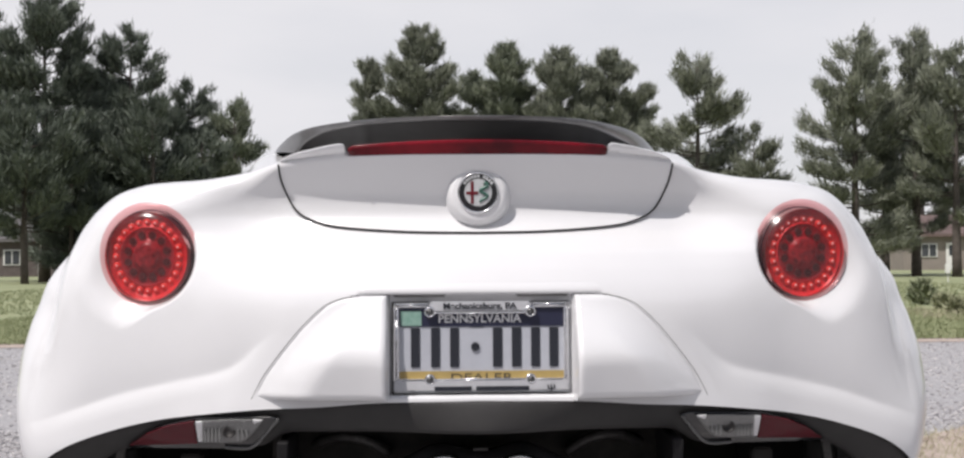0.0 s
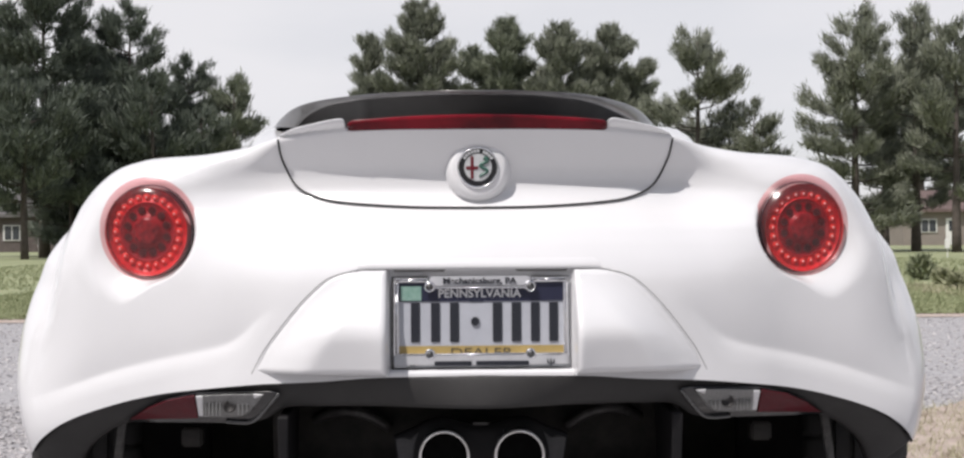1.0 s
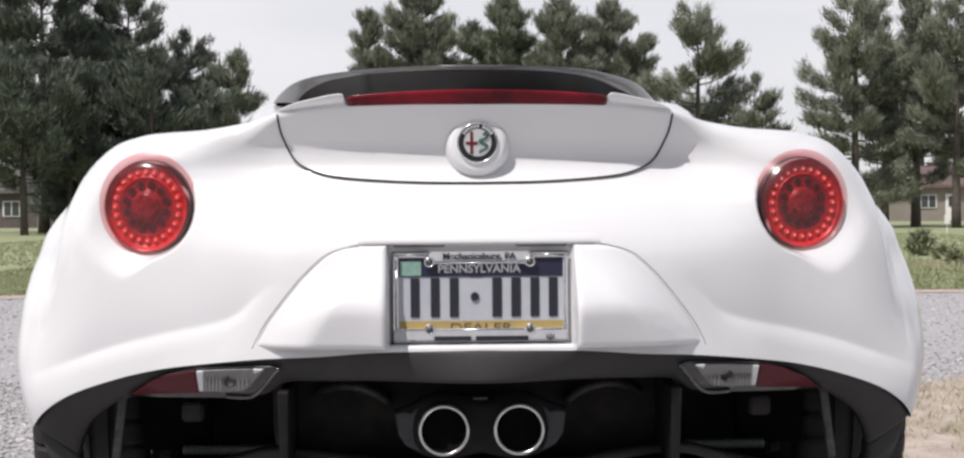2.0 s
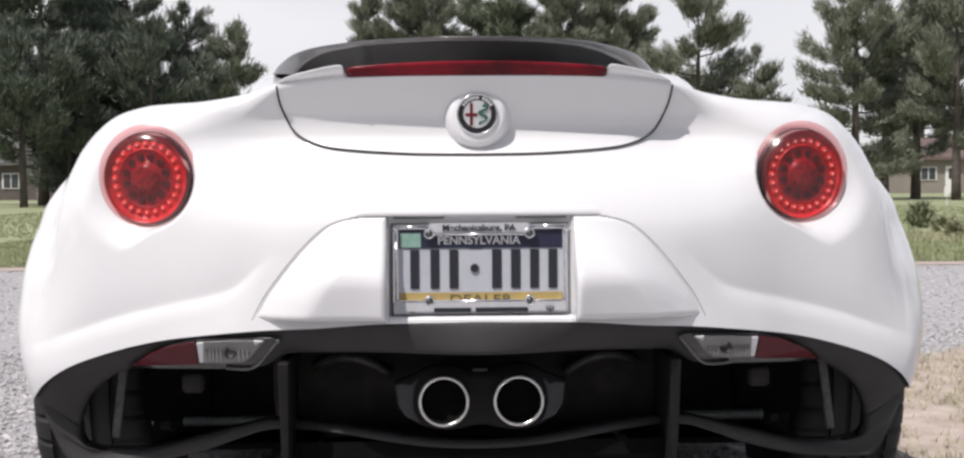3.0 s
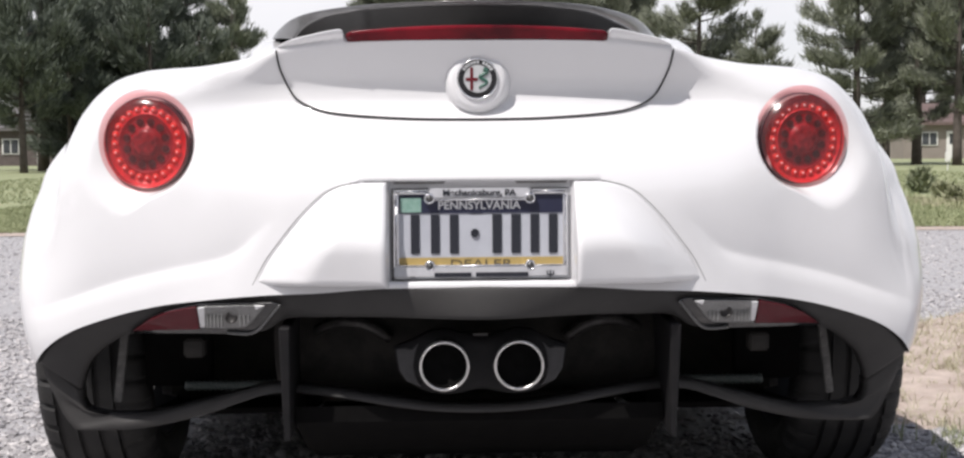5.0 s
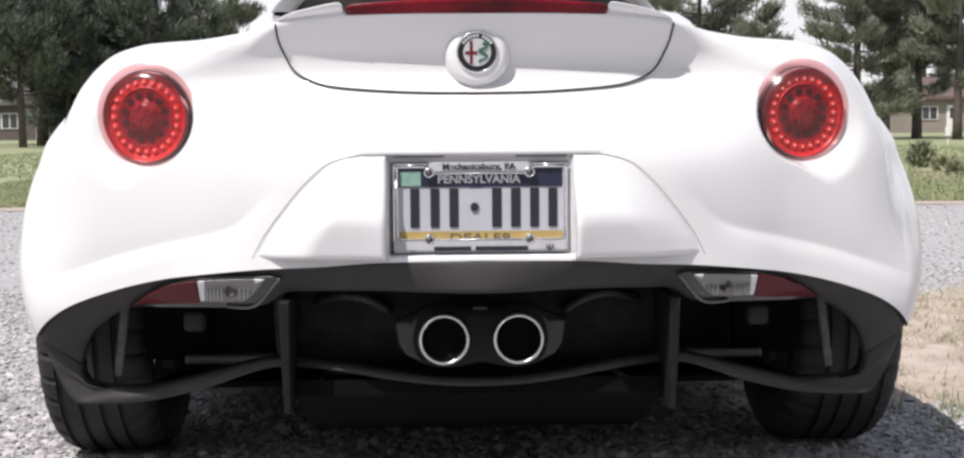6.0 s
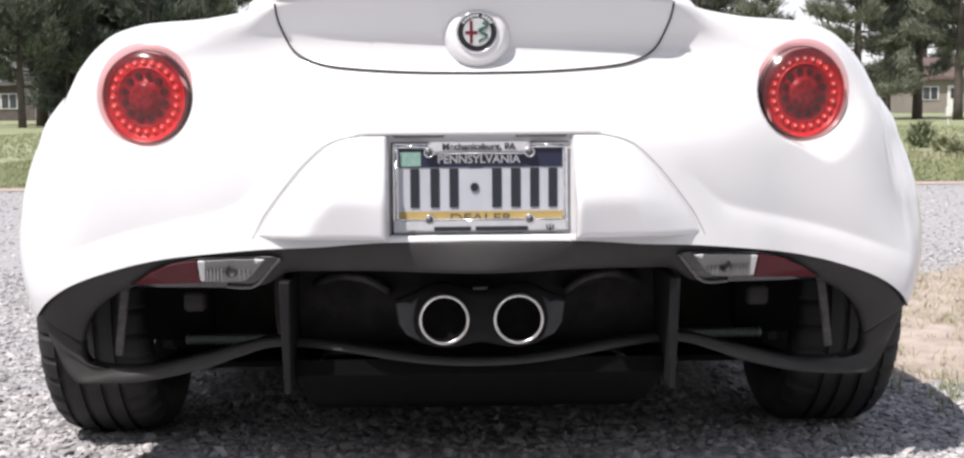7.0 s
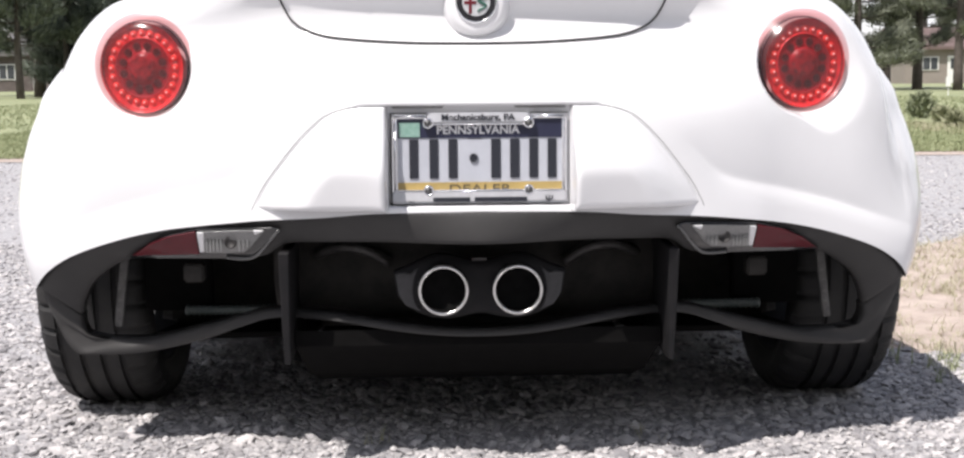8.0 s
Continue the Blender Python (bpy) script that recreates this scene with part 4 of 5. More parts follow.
    ln = [(sx * x, lip_y(x, z) - 0.004, z) for x, z in spline([(0.47, 0.414), (0.435, 0.413), (0.412, 0.420), (0.385, 0.448), (0.364, 0.472)], 20)]
    v, f = tube(ln, 0.0036, 10)
    link("bezel_edge", v, f, M_BEZEL, lamp, "glossy black bezel edge")
    # braces seen through the openings
    bm = bmesh.new()
    box(bm, -0.008, 0.008, 0, 0.012, -0.075, 0.075, 0.002)
    for k in range(7):
        disc(bm, 0.004, -0.002, 0.004, 10, Matrix.Translation((0, 0, -0.06 + 0.02 * k)))
    o = part("side_brace", bm, M_BRACE, car, "perforated grey brace")
    o.location = (sx * 0.712, 0.26, 0.325)
    o.rotation_euler = (0, radians(sx * -7), 0)
    v, f = lathe([(0.0, -0.10)] + [(0.009 + 0.003 * (k % 2), -0.10 + 0.2 * k / 36) for k in range(37)] + [(0.0, 0.10)], 12, "x")
    o = link("link_bar", v, f, M_BRAID, car, "grey ribbed link bar")
    o.location = (sx * 0.50, 0.34, 0.268)
    v, f = tube([(sx * 0.70, 0.62, 0.22), (sx * 0.52, 0.60, 0.19), (sx * 0.36, 0.62, 0.21)], 0.02, 10)
    link("suspension_arm", v, f, M_GREYMETAL, car, "dull metal suspension arm")
    v, f = tube(spline([(sx * 0.17, 0.17, 0.385), (sx * 0.215, 0.165, 0.412), (sx * 0.27, 0.17, 0.418), (sx * 0.32, 0.20, 0.395), (sx * 0.345, 0.26, 0.350)], 20), 0.011, 10)
    link("exhaust_pipe", v, f, M_GREYMETAL, car, "dull exhaust pipe")
    bm = bmesh.new()
    box(bm, -0.02, 0.02, 0, 0.03, -0.018, 0.018, 0.004)
    o = part("bracket", bm, M_DARK, car)
    o.location = (sx * 0.545, 0.14, 0.375)

# exhaust
tips = [(-0.067, 0.3555), (0.070, 0.3555)]
for ex, ez in tips:
    v, f = lathe([(0.0395, 0.25), (0.0395, -0.012), (0.0405, -0.019), (0.0438, -0.023), (0.0467, -0.019), (0.0474, -0.010), (0.0474, 0.05)], 56)
    tip = link("exhaust_tip", v, f, M_STEEL, car, "polished steel exhaust tip")
    tip.location = (ex, 0.03, ez)
    v, f = lathe([(0.0393, -0.008), (0.0388, 0.010), (0.0005, 0.0125)], 40)
    link("bore", v, f, M_BORE, tip, "sooty pipe bore")
a = [(-0.160, 0.385), (-0.125, 0.398), (-0.095, 0.413), (-0.065, 0.417), (-0.03, 0.409), (0.002, 0.404), (0.035, 0.409), (0.068, 0.418), (0.098, 0.414), (0.127, 0.399), (0.162, 0.388)]
b = [(-0.152, 0.340), (-0.135, 0.322), (-0.105, 0.305), (-0.067, 0.297), (-0.035, 0.300), (0.002, 0.307), (0.038, 0.300), (0.070, 0.297), (0.108, 0.305), (0.138, 0.323), (0.154, 0.342)]
v, f = ribbon([(x, 0.052, z) for x, z in a], [(x, 0.052, z) for x, z in b], 60, 0.03, 6, 0.004)
link("exhaust_surround", v, f, M_MATTEBLACK, car, "black winged exhaust surround")
WING = [(-0.156, 0.382), (-0.140, 0.385), (-0.128, 0.382), (-0.114, 0.393), (-0.121, 0.372), (-0.124, 0.350), (-0.120, 0.328), (-0.110, 0.312), (-0.137, 0.323), (-0.150, 0.343)]
for sx in (1, -1):
    bm = bmesh.new()
    bm.faces.new([bm.verts.new((sx * x + (0.002 if sx < 0 else 0), 0.044, z)) for x, z in WING])
    r = bmesh.ops.extrude_face_region(bm, geom=bm.faces[:])
    bmesh.ops.translate(bm, verts=[e for e in r["geom"] if isinstance(e, bmesh.types.BMVert)], vec=(0, 0.012, 0))
    bmesh.ops.bevel(bm, geom=bm.edges[:], offset=0.0012, segments=1, affect="EDGES")
    part("surround_wing", bm, M_GREYPLASTIC, car, "dark grey plastic wing")
bm = bmesh.new()
box(bm, -0.014, 0.014, 0.03, 0.04, 0.408, 0.413, 0.001)
part("reflector_tab", bm, M_GREYMETAL, car)


# ---- wheels
def wheel(name, x, y, side):
    root = empty(name)
    root.parent = car
    root.location = (x, y, 0.323)
    w = 0.1225
    prof = [(0.225, w - 0.020), (0.250, w - 0.006), (0.275, w), (0.298, w - 0.006), (0.311, w - 0.018), (0.317, w - 0.030)]
    for g in (0.072, 0.031, -0.012, -0.052):
        prof += [(0.3225, g + 0.0065), (0.314, g + 0.005), (0.314, g - 0.005), (0.3225, g - 0.0065)]
    prof += [(0.317, -w + 0.030), (0.311, -w + 0.018), (0.298, -w + 0.006), (0.275, -w), (0.250, -w + 0.006), (0.225, -w + 0.020)]
    prof = [(r, side * h) for r, h in prof]
    segs = 216
    v, f = lathe(prof, segs, "x")
    v = [list(p) for p in v]
    k = len(prof)
    for i in range(segs):
        if i % 6 == 0:
            for j in (3, 4, 5, 6, k - 4, k - 5, k - 6):
                s = 0.972
                v[i * k + j][1] *= s
                v[i * k + j][2] *= s
    tyre = link("tyre", v, f, M_RUBBER, root, "black low-profile tyre with grooved tread")
    tyre.data.set_sharp_from_angle(angle=radians(30))
    v, f = lathe([(0.226, side * 0.105), (0.232, side * 0.112), (0.238, side * 0.105), (0.228, side * 0.08), (0.222, -side * 0.08), (0.236, -side * 0.105), (0.228, -side * 0.107)], 72, "x")
    rim = link("rim", v, f, M_RIM, root, "dark alloy rim")
    for s in range(5):
        bm = bmesh.new()
        box(bm, side * 0.075 - 0.012, side * 0.075 + 0.012, -0.022, 0.022, 0.03, 0.228, 0.006)
        o = part("spoke", bm, M_RIM, rim)
        o.rotation_euler = (radians(72 * s), 0, 0)
    v, f = lathe([(0.0005, 0.085), (0.045, 0.085), (0.055, 0.06), (0.055, -0.05), (0.0005, -0.05)], 24, "x")
    link("hub", [(side * a, b, c) for a, b, c in v], f, M_RIM, root)
    v, f = lathe([(0.06, 0.0), (0.15, 0.0), (0.15, -0.02), (0.06, -0.02)], 40, "x")
    link("brake_disc", [(side * a, b, c) for a, b, c in v], f, M_GREYMETAL, root)
    return root


for sx in (-1, 1):
    wheel("rear_wheel", sx * 0.811, 0.71, sx)
    wheel("front_wheel", sx * 0.775, 3.09, sx)

# ---- ground
def sheet(name, x0, x1, y0, y1, nx, ny, z, material, label, amp=0.0):
    xs, ys = np.linspace(x0, x1, nx), np.linspace(y0, y1, ny)
    v = [(x, y, z + (amp * noise.noise((x * 1.3, y * 1.3, 0)) if amp else 0)) for x in xs for y in ys]
    ob = link(name, v, grid_faces(nx, ny), material, None, label)
    return tagged(ob, label, name, kind="structure")


sheet("ground", -700, 700, -700, 700, 29, 29, 0.0, M_GRAVELBED, "grey gravel lot reaching into the distance")
lawn = sheet("lawn", -250, 250, 12.6, 320, 60, 60, 0.012, M_LAWN, "mown green lawn with dry patches")
sheet("dirt_margin", -60, 60, 12.1, 12.75, 60, 3, 0.006, M_DIRT, "tan dirt margin between gravel and lawn")

rng = np.random.default_rng(5)
ICO = bmesh.new()
bmesh.ops.create_icosphere(ICO, subdivisions=1, radius=1)
ICO_V = np.array([v.co[:] for v in ICO.verts])
ICO_F = np.array([[v.index for v in f.verts] for f in ICO.faces])
ICO.free()


def pebbles(name, spots, sizes, material, label):
    n = len(spots)
    k = len(ICO_V)
    shape = ICO_V[None] * (1 + rng.uniform(-0.38, 0.38, (n, k, 1)))
    shape = shape * rng.uniform(0.6, 1.35, (n, 1, 3)) * np.array([1, 1, 0.50])
    ang = rng.uniform(0, 2 * np.pi, n)
    c, s = np.cos(ang)[:, None], np.sin(ang)[:, None]
    x = shape[..., 0] * c - shape[..., 1] * s
    y = shape[..., 0] * s + shape[..., 1] * c
    tilt = rng.uniform(-0.36, 0.36, n)[:, None]
    z = shape[..., 2] + x * tilt
    P = np.stack([x, y, z], -1) * sizes[:, None, None]
    P[..., :2] += spots[:, None, :2]
    P[..., 2] += spots[:, None, 2]
    F = (ICO_F[None] + (np.arange(n) * k)[:, None, None]).reshape(-1, 3)
    me = bpy.data.meshes.new(name)
    me.vertices.add(n * k)
    me.vertices.foreach_set("co", P.reshape(-1).astype(np.float32))
    me.loops.add(len(F) * 3)
    me.loops.foreach_set("vertex_index", F.reshape(-1).astype(np.int32))
    me.polygons.add(len(F))
    me.polygons.foreach_set("loop_start", np.arange(0, len(F) * 3, 3, dtype=np.int32))
    me.polygons.foreach_set("use_smooth", [False] * len(F))
    me.update(calc_edges=True)
    me.validate()
    me.materials.append(material)
    return tagged(new(name, me), label, "gravel", kind="stuff")


def scatter(n, x0, x1, y0, y1):
    return np.stack([rng.uniform(x0, x1, n), rng.uniform(y0, y1, n)], -1)


# dry patch beside the car, with a ragged edge
def in_patch(p):
    x, y = p[:, 0], p[:, 1]
    wob = 0.10 * np.sin(3.1 * y + 1) + 0.06 * np.sin(7.3 * y) + 0.04 * np.sin(17.1 * y + 2)
    rag = 0.07 * np.sin(2.3 * x + 0.4) + 0.05 * np.sin(6.1 * x + 1.7) + 0.035 * np.sin(13.7 * x + 0.9 * np.sin(3 * x)) + 0.025 * np.sin(31 * x + 2 * np.sin(5 * x))
    return (x > 1.02 + wob) & (y > 3.47 + rag) & (y < 5.75 + 0.15 * np.sin(2 * x) + rag + 1.5 * np.clip(x - 1.9, 0, 0.9)) & (x < 5.6 + 0.4 * np.sin(3 * y))


near = scatter(20000, -1.3, 1.35, 2.45, 3.45)
left = scatter(12000, -2.2, -0.85, 3.2, 6.0)
right = scatter(6000, 0.9, 2.6, 3.2, 7.0)
under_car = scatter(5000, -0.85, 0.85, 3.4, 5.0)
spots = np.vstack([near, left, right, under_car])
spots = spots[~in_patch(spots) | (rng.random(len(spots)) < 0.04)]
size = np.clip(rng.lognormal(-5.14, 0.42, len(spots)), 0.003, 0.018)
pebbles("gravel", np.c_[spots, size * 0.25], size, M_STONE, "loose grey crushed stone")
far = np.vstack([scatter(9000, -4.9, -1.2, 5.8, 12.8), scatter(9000, 1.2, 5.0, 6.0, 12.8)])
size = np.clip(rng.lognormal(-5.0, 0.35, len(far)), 0.004, 0.017)
pebbles("far_gravel", np.c_[far, size * 0.2], size, M_STONE, "grey gravel out to the lawn's edge")

# dirt patch
px, py = np.linspace(0.80, 6.2, 150), np.linspace(3.1, 7.7, 150)
v, keep = [], []
for x in px:
    for y in py:
        inside_patch = in_patch(np.array([[x, y]]))[0]
        keep.append(inside_patch)
        v.append((x, y, 0.008 + 0.006 * noise.noise((x * 4, y * 4, 2)) if inside_patch else -0.01))
link_ob = link("dirt_patch", v, grid_faces(150, 150), M_DIRT)
tagged(link_ob, "bare tan dirt strewn with dry straw", "dirt", kind="structure")


def blades(name, spots, height, width, lean, material, label, category="grass", per=5):
    """Tufts of narrow bent blades."""
    v, f = [], []
    for x, y, z in spots:
        hh = height * rng.uniform(0.5, 1.2)
        for _ in range(per):
            a = rng.uniform(0, 2 * math.pi)
            dx, dy = math.cos(a), math.sin(a)
            l = lean * rng.uniform(0.2, 1.0) * hh
            ox, oy = x + rng.uniform(-0.4, 0.4) * hh, y + rng.uniform(-0.4, 0.4) * hh
            w = width * rng.uniform(0.7, 1.2)
            h = hh * rng.uniform(0.6, 1.1)
            i = len(v)
            v += [(ox - dy * w, oy + dx * w, z), (ox + dy * w, oy - dx * w, z), (ox + dx * l * 0.4 + dy * w * 0.7, oy + dy * l * 0.4 - dx * w * 0.7, z + h * 0.6),
                  (ox + dx * l * 0.4 - dy * w * 0.7, oy + dy * l * 0.4 + dx * w * 0.7, z + h * 0.6), (ox + dx * l, oy + dy * l, z + h)]
            f += [(i, i + 1, i + 2, i + 3), (i + 3, i + 2, i + 4)]
    return tagged(link(name, v, f, material, smooth=False), label, category, kind="stuff")


p = scatter(6800, 1.0, 3.4, 3.2, 7.5)
p = p[in_patch(p)]
wt = 0.25 + 0.75 * ((p[:, 1] > 4.3) | (p[:, 1] < 3.75))
p = p[rng.random(len(p)) < wt]
blades("dry_grass", np.c_[p, np.full(len(p), 0.004)], 0.042, 0.0013, 1.7, M_STRAW, "sparse dry and green grass tufts")
blades("dry_weed", [(-0.235, 2.625, 0.004), (-0.20, 2.64, 0.004), (0.33, 2.66, 0.004), (0.36, 2.63, 0.004)], 0.045, 0.0012, 1.1, M_STRAW, "thin dry weed stalks in the gravel", "weed", 6)
p = scatter(26, 1.06, 1.42, 3.12, 3.42)
blades("green_weed", np.c_[p, np.full(len(p), 0.004)], 0.055, 0.0016, 1.2, M_GRASS, "small green weeds at the dirt's edge", "weed", 7)
p = np.vstack([scatter(8200, -6.5, -3.9, 12.5, 20), scatter(8200, 3.9, 6.6, 12.5, 20)])
blades("lawn_edge_grass", np.c_[p, np.full(len(p), 0.01)], 0.050, 0.0034, 1.1, M_GRASS, "uneven green grass along the lawn's edge")
p = np.vstack([scatter(7000, -14, -5.5, 20, 45), scatter(7000, 5.5, 15, 20, 45)])
blades("lawn_grass", np.c_[p, np.full(len(p), 0.01)], 0.050, 0.0075, 1.1, M_GRASS, "green lawn grass")

p = scatter(420, 5.6, 7.4, 15.5, 19)
blades("tall_grass", np.c_[p, np.full(len(p), 0.01)], 0.11, 0.0035, 0.8, M_STRAW, "taller pale grass round the shrub", per=6)


# ---- trees
def leafmesh(name, V, F, material, parent):
    me = bpy.data.meshes.new(name)
    V, F = np.asarray(V, np.float32), np.asarray(F, np.int32)
    me.vertices.add(len(V))
    me.vertices.foreach_set("co", V.reshape(-1))
    me.loops.add(len(F) * 3)
    me.loops.foreach_set("vertex_index", F.reshape(-1))
    me.polygons.add(len(F))
    me.polygons.foreach_set("loop_start", np.arange(0, len(F) * 3, 3, dtype=np.int32))
    me.update(calc_edges=True)
    me.materials.append(material)
    ob = new(name, me)
    ob.parent = parent
    return ob


def tufts(C, D, size, count, g, slim=0.13, spread=0.55):
    """Sprays of needle blades at C, pointing about D."""
    n = len(C)
    d = D[:, None, :] + g.normal(0, spread, (n, count, 3))
    d /= np.linalg.norm(d, axis=2, keepdims=True)
    L = size * g.uniform(0.6, 1.25, (n, count, 1))
    s = np.cross(d, g.normal(0, 1, (n, count, 3)))
    s /= np.linalg.norm(s, axis=2, keepdims=True) + 1e-9
    base = C[:, None, :] + g.normal(0, 0.38 * size, (n, count, 3))
    a = base + s * L * slim
    b = base - s * L * slim
    tip = base + d * L
    V = np.stack([a, b, tip], 2).reshape(-1, 3)
    return V, np.arange(len(V)).reshape(-1, 3)


def pine(x, y, height, radius, seed, low=0.12, material=None, label="tall dark green pine with layered plumes", full=1.0, leaders=1, dense=0.80, needle=0.32):
    g = np.random.default_rng(seed)
    root = tagged(empty("pine_tree", pose(x, y, 0)), label, "tree", group="pines round the lawn")
    v, f = [], []

    def limb(pts, r):
        q, e = tube(pts, r, 7)
        k = len(v)
        v.extend(q)
        f.extend([tuple(i + k for i in t) for t in e])

    z = np.linspace(0, height * 0.94, 12)
    wob = np.cumsum(g.normal(0, 0.012 * height / 12, (12, 2)), 0)
    line = np.c_[wob, z]
    limb(line, np.linspace(0.028 * height ** 0.9, 0.02, 12))
    C, D = [], []
    count, tiers = int(height * 6.6 * dense), max(8, int(height * 0.86))
    for i in range(count):
        t = low + (1 - low) * ((i + g.uniform(0, 1)) / count) ** 0.86
        if t < 0.88:
            t = max(low, (round(t * tiers) + g.normal(0, 0.13)) / tiers)
        wide = 0.93 * radius * np.interp(t, [0.0, 0.12, 0.3, 0.5, 0.68, 0.82, 0.92, 0.97, 1.0], [0.80, 0.96, 1.0, 0.98, 0.92, 0.80, 0.64, 0.44, 0.20]) * full
        a = g.uniform(0, 2 * math.pi)
        lobe = 1 + 0.16 * math.sin(3 * a + seed + 5 * t) + 0.12 * math.sin(2 * a - 9 * t + seed)
        l = max(0.25, wide * lobe * g.choice([g.uniform(0.45, 0.85), g.uniform(0.80, 1.10), g.uniform(0.90, 1.26)]))
        rise = l * (0.10 + 0.78 * t ** 1.9 + g.normal(0, 0.09))
        h = max(0.3, t * height - rise)
        b0 = np.array([np.interp(h, z, line[:, 0]), np.interp(h, z, line[:, 1]), h])
        dirn = np.array([math.cos(a), math.sin(a), 0])

        def along(u):
            return b0 + dirn * l * u[:, None] + np.array([0, 0, 1]) * (rise * (0.75 * u + 0.25 * u ** 3) - 0.06 * l * np.sin(np.pi * u))[:, None]

        limb(along(np.linspace(0, 0.97, 5)), np.linspace(0.006 * height ** 0.7 * (0.4 + l / radius), 0.006, 5))
        # needles clothe the limb's outer half and its side twigs in a flat spray
        side = np.cross(dirn, [0, 0, 1])
        ahead = along(np.array([1.0]))[0] - along(np.array([0.8]))[0]
        ahead = ahead / np.linalg.norm(ahead)
        twigs = [(0.42, 0.60 * l, 0.0)] + [(u0, l * (0.14 + 0.34 * (1 - u0)) * g.uniform(0.6, 1.3), sd * g.uniform(0.35, 0.8))
                                           for u0 in np.arange(0.28, 0.95, 0.19 if l > 1.2 else 0.3) for sd in (-1, 1)]
        for u0, long, turn in twigs:
            way = ahead * math.cos(turn) + side * math.sin(turn) + np.array([0, 0, 0.10])
            m = max(3, int(long * 15 * (1.5 if turn == 0 else 1.0)))
            u = g.uniform(0.15, 1.05, m)[:, None]
            C.append(along(np.array([u0]))[0] + way * long * u + g.normal(0, 0.05, (m, 3)) * np.array([1, 1, 0.6]) + np.array([0, 0, 0.04]))
            D.append(np.tile(way * 0.9 + np.array([0, 0, 0.25 + 0.6 * t]), (m, 1)))
    for _ in range(leaders * 8):
        t = g.uniform(0.90, 1.0)
        C.append(np.array([[line[-1, 0] + g.normal(0, 0.03 + 2 * (1 - t)), line[-1, 1] + g.normal(0, 0.03 + 2 * (1 - t)), t * height]]))
        D.append(np.array([[0, 0, 1.2]]))
    link("trunk", v, f, M_BARK, root, "dark bark trunk and limbs")
    V, F = tufts(np.vstack(C), np.vstack(D), needle, 8, g, 0.085, 0.42)
    leafmesh("crown", V, F, material or M_NEEDLE, root)
    return root


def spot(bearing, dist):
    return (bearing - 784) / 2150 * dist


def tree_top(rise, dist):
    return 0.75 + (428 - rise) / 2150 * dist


# left stand, its needles darkened for the shade within it
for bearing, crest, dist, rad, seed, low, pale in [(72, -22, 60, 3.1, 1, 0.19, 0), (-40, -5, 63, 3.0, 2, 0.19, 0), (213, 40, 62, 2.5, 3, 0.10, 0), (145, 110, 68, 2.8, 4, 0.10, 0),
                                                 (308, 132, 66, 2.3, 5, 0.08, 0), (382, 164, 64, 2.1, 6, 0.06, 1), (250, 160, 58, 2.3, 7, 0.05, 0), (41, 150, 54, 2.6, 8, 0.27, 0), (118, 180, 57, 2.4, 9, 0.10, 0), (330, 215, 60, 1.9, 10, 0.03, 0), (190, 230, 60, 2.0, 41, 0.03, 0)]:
    pine(spot(bearing, dist), dist, tree_top(crest, dist), rad, seed, low, M_NEEDLE_PALE if pale else M_NEEDLE_SHADED)
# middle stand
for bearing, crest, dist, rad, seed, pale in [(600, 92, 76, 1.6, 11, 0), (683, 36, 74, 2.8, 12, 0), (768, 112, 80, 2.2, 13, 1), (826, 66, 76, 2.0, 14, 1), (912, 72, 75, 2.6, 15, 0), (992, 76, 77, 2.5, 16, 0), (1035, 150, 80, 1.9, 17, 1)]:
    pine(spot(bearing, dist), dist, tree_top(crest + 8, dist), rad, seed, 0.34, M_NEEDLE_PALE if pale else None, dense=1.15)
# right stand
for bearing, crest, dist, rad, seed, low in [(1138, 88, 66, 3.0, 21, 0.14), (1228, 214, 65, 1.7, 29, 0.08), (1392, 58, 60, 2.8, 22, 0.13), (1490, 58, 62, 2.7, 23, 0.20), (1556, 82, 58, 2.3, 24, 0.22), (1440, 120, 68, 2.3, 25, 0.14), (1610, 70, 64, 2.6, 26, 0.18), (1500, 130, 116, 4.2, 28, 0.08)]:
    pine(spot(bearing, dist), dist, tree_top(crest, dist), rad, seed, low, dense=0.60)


# unseen pines added behind the camera and at the lot's sides, blocking low sky
blocker_pines = []
for k, (tx, ty) in enumerate([(-31, -21), (-25.5, -25), (-20, -22), (-15, -24), (-10, -21), (-5, -23), (0, -22), (5, -24), (10, -21), (15, -23), (20, -22), (25.5, -24), (31, -21),
                              (-25, -15), (-24, -9), (-26, -3), (-24, 3), (-25, 9), (24, -15), (26, -9), (24, -3), (25, 3), (24, 9)]):
    if k < 2:
        blocker_pines.append(pine(tx, ty, 14.0 - k, 3.4, 51 + k, 0.02, dense=0.40, needle=0.50))
    else:
        copy_thing(blocker_pines[k % 2], pose(tx, ty, 0, 0, 0, 40 * k))


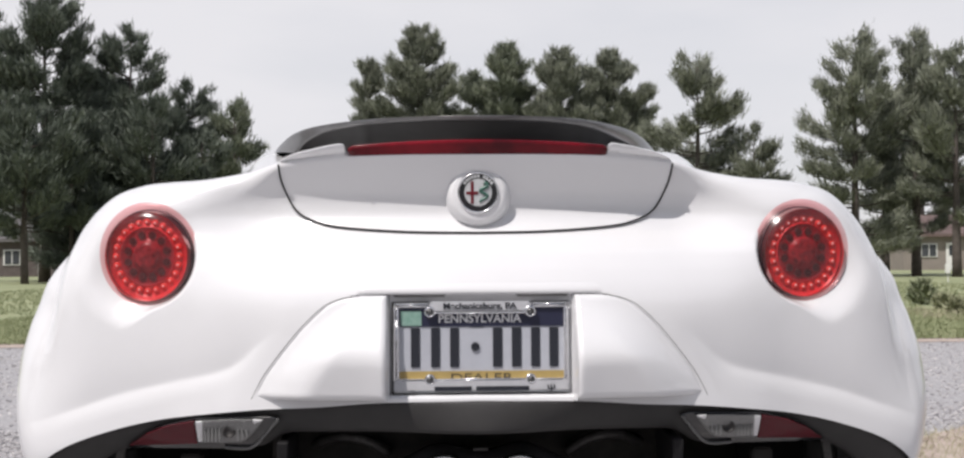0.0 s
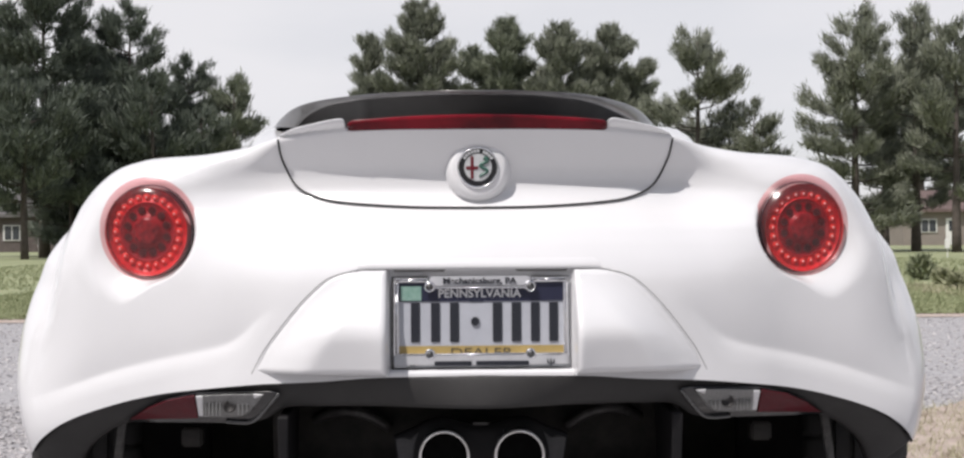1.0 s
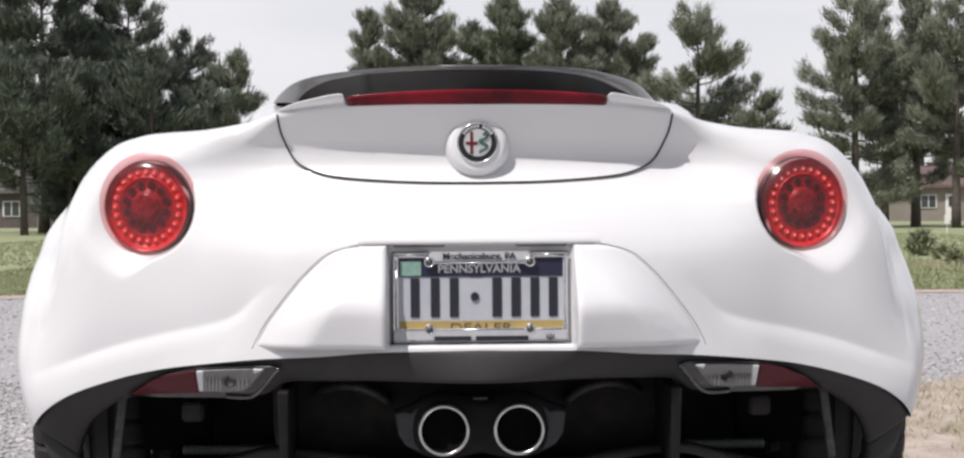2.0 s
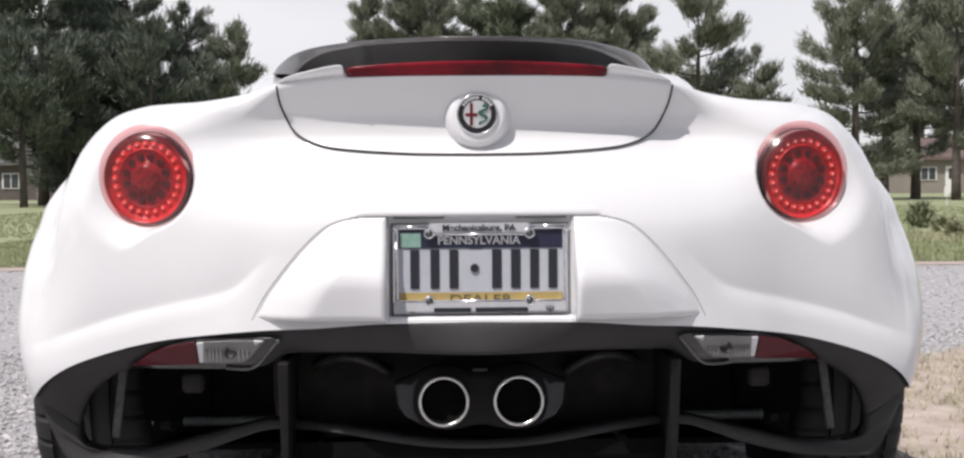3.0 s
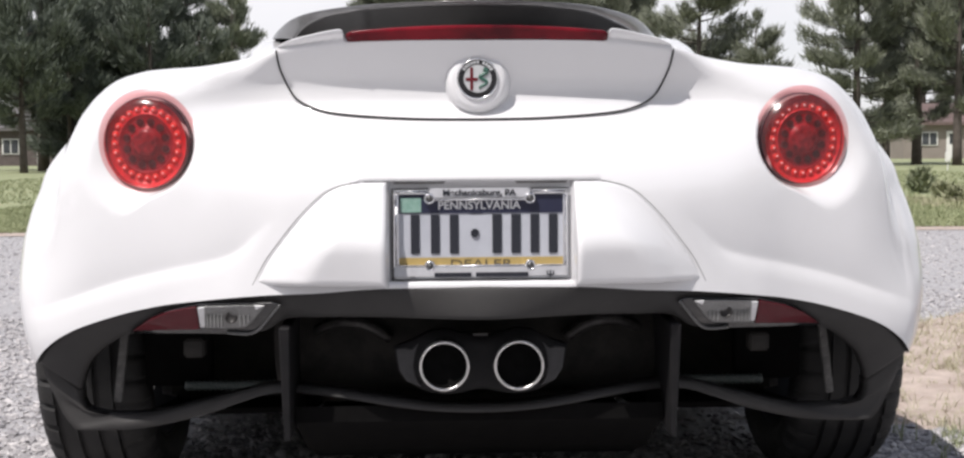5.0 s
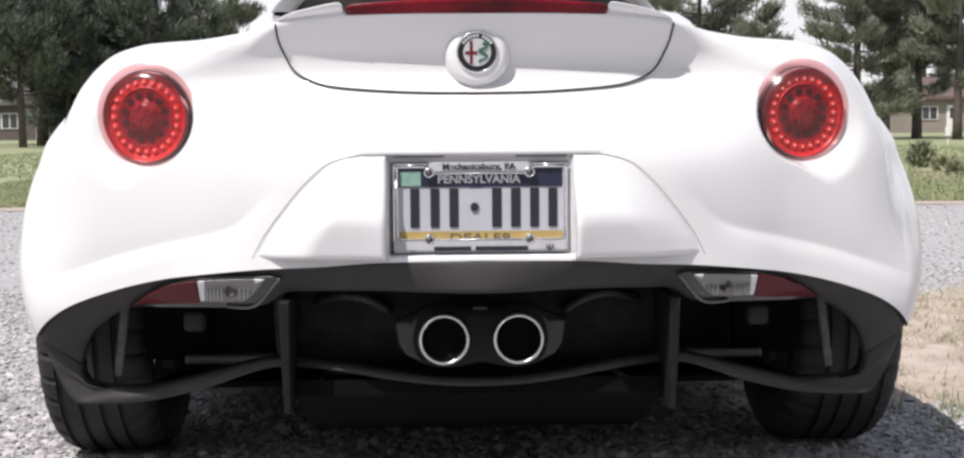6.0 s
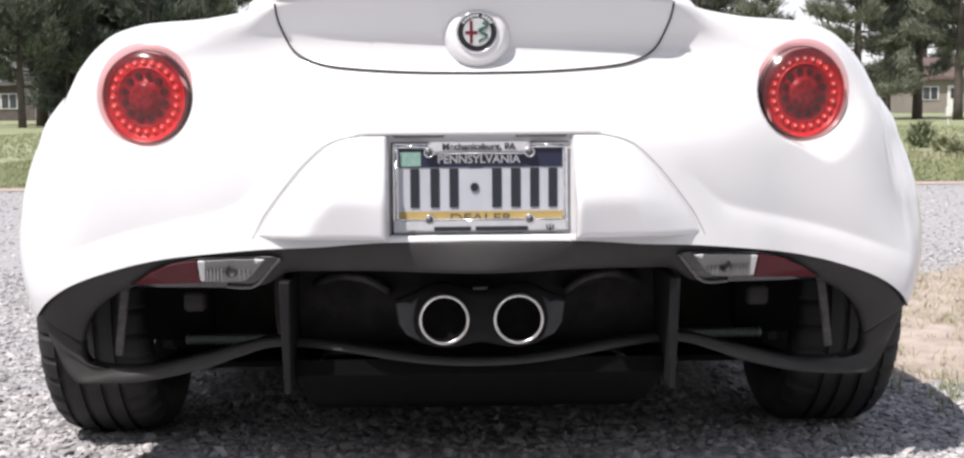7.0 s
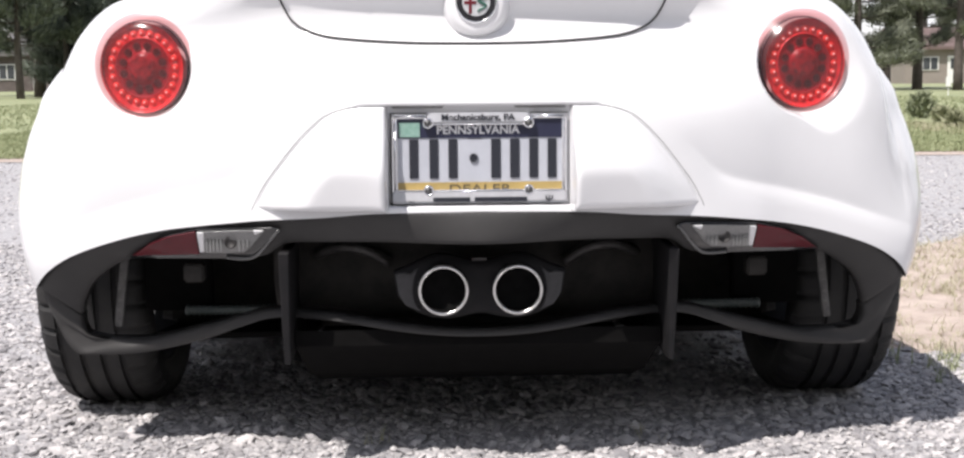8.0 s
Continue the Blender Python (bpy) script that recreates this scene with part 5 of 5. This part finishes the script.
def shrub(x, y, w, h, seed, label, material=None, size=0.10):
    g = np.random.default_rng(seed)
    root = tagged(empty("shrub", pose(x, y, 0)), label, "shrub")
    v, f = [], []
    C, D = [], []
    for k in range(16):
        a, r = g.uniform(0, 6.283), w * 0.5 * g.uniform(0.2, 1)
        tip = np.array([math.cos(a) * r, math.sin(a) * r, h * g.uniform(0.55, 1.0)])
        q, e = tube([(0, 0, 0), tip * np.array([0.5, 0.5, 0.6]), tip], [0.014, 0.009, 0.004], 5)
        n = len(v)
        v.extend(q)
        f.extend([tuple(i + n for i in t) for t in e])
        u = g.uniform(0.3, 1.05, 40)[:, None]
        C.append(tip * u + g.normal(0, 0.09 * w, (40, 3)) * np.array([1, 1, 0.6]))
        D.append(np.tile(tip / np.linalg.norm(tip), (40, 1)))
    link("stem", v, f, M_BARK, root)
    C = np.vstack(C)
    C[:, 2] = np.abs(C[:, 2])
    V, F = tufts(C, np.vstack(D), size, 6, g, 0.22)
    leafmesh("foliage", V, F, material or M_SHRUB, root)
    return root


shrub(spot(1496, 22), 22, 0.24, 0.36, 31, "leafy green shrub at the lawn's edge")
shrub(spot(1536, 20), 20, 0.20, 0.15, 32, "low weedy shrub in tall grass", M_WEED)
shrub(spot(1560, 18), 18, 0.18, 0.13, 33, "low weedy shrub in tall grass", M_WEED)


# ---- far houses
def house(x, y, w, d, eave, ridge, wall_m, roof_m, label, openings):
    root = tagged(empty("house", pose(x, y, 0)), label, "house")
    bm = bmesh.new()
    box(bm, -w / 2, w / 2, 0, d, 0, eave)
    part("wall", bm, wall_m, root)
    bm = bmesh.new()
    o = 0.5
    q = [bm.verts.new(p) for p in ((-w / 2 - o, -o, eave), (w / 2 + o, -o, eave), (w / 2 + o, d + o, eave), (-w / 2 - o, d + o, eave), (-w / 2 - o, d / 2, ridge), (w / 2 + o, d / 2, ridge))]
    for t in ((0, 1, 5, 4), (2, 3, 4, 5), (1, 2, 5), (3, 0, 4), (3, 2, 1, 0)):
        bm.faces.new([q[i] for i in t])
    part("roof", bm, roof_m, root, smooth=False)
    bm = bmesh.new()
    box(bm, -w / 2 - o, w / 2 + o, -o - 0.06, -o + 0.02, eave - 0.18, eave + 0.05, 0.01)
    part("gutter", bm, roof_m, root)
    for kind, cx, cz, ow, oh in openings:
        bm = bmesh.new()
        box(bm, cx - ow / 2 - 0.07, cx + ow / 2 + 0.07, -0.08, 0.05, cz - oh / 2 - 0.07, cz + oh / 2 + 0.07, 0.01)
        op = part("door" if kind == "door" else "window", bm, M_TRIM, root)
        if kind == "door":
            bm = bmesh.new()
            box(bm, cx - ow * 0.3, cx + ow * 0.3, -0.10, -0.06, cz + 0.05, cz + oh / 2 - 0.12)
            part("pane", bm, M_PANE, op)
            continue
        for sx in (-1, 1):
            bm = bmesh.new()
            box(bm, cx + sx * ow / 4 - ow / 4 + 0.04, cx + sx * ow / 4 + ow / 4 - 0.04, -0.10, -0.06, cz - oh / 2, cz + oh / 2)
            part("pane", bm, M_PANE, op)
    return root


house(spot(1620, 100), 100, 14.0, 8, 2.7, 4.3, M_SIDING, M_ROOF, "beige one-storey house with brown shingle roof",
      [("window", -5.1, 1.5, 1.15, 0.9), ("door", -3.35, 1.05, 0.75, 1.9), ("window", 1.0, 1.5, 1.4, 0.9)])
house(spot(1453, 108), 108, 3.6, 6, 2.1, 3.0, M_TANSIDING, M_ROOF, "low outbuilding, tan with sun put into its tone, brown roof, beside the house",
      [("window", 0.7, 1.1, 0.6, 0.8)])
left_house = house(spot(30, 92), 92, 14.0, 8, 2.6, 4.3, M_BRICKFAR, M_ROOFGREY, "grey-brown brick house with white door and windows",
                   [("window", -0.4, 1.35, 1.1, 0.95), ("door", 1.85, 1.05, 0.75, 2.0), ("window", 4.9, 1.4, 1.2, 0.95), ("window", -4.0, 1.4, 1.4, 0.95)])
# its small gabled porch
bm = bmesh.new()
q = [bm.verts.new((2.95 + dx, y, z)) for y in (-1.5, 0.1) for dx, z in ((-0.85, 1.75), (0.85, 1.75), (0.0, 2.55))]
for t in ((0, 1, 2), (5, 4, 3), (0, 2, 5, 3), (1, 4, 5, 2), (0, 3, 4, 1)):
    bm.faces.new([q[i] for i in t])
part("porch_roof", bm, M_ROOFGREY, left_house, "small grey gable roof", False)
bm = bmesh.new()
box(bm, 2.3, 3.6, -1.2, 0.0, 0.0, 1.75, 0.02)
part("porch_wall", bm, M_BRICKFAR, left_house)
for cx in (0.95, 2.32):
    bm = bmesh.new()
    box(bm, cx - 0.07, cx + 0.07, -1.4, -1.26, 0.0, 2.45 if cx < 1 else 1.75, 0.01)
    part("porch_post", bm, M_TRIM, left_house, "white porch post")

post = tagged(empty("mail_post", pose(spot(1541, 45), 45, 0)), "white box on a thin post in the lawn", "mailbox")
bm = bmesh.new()
box(bm, -0.015, 0.015, -0.015, 0.015, 0, 0.40, 0.004)
part("post", bm, M_TRIM, post)
bm = bmesh.new()
box(bm, -0.065, 0.065, -0.10, 0.10, 0.30, 0.64, 0.02)
part("box", bm, M_TRIM, post)
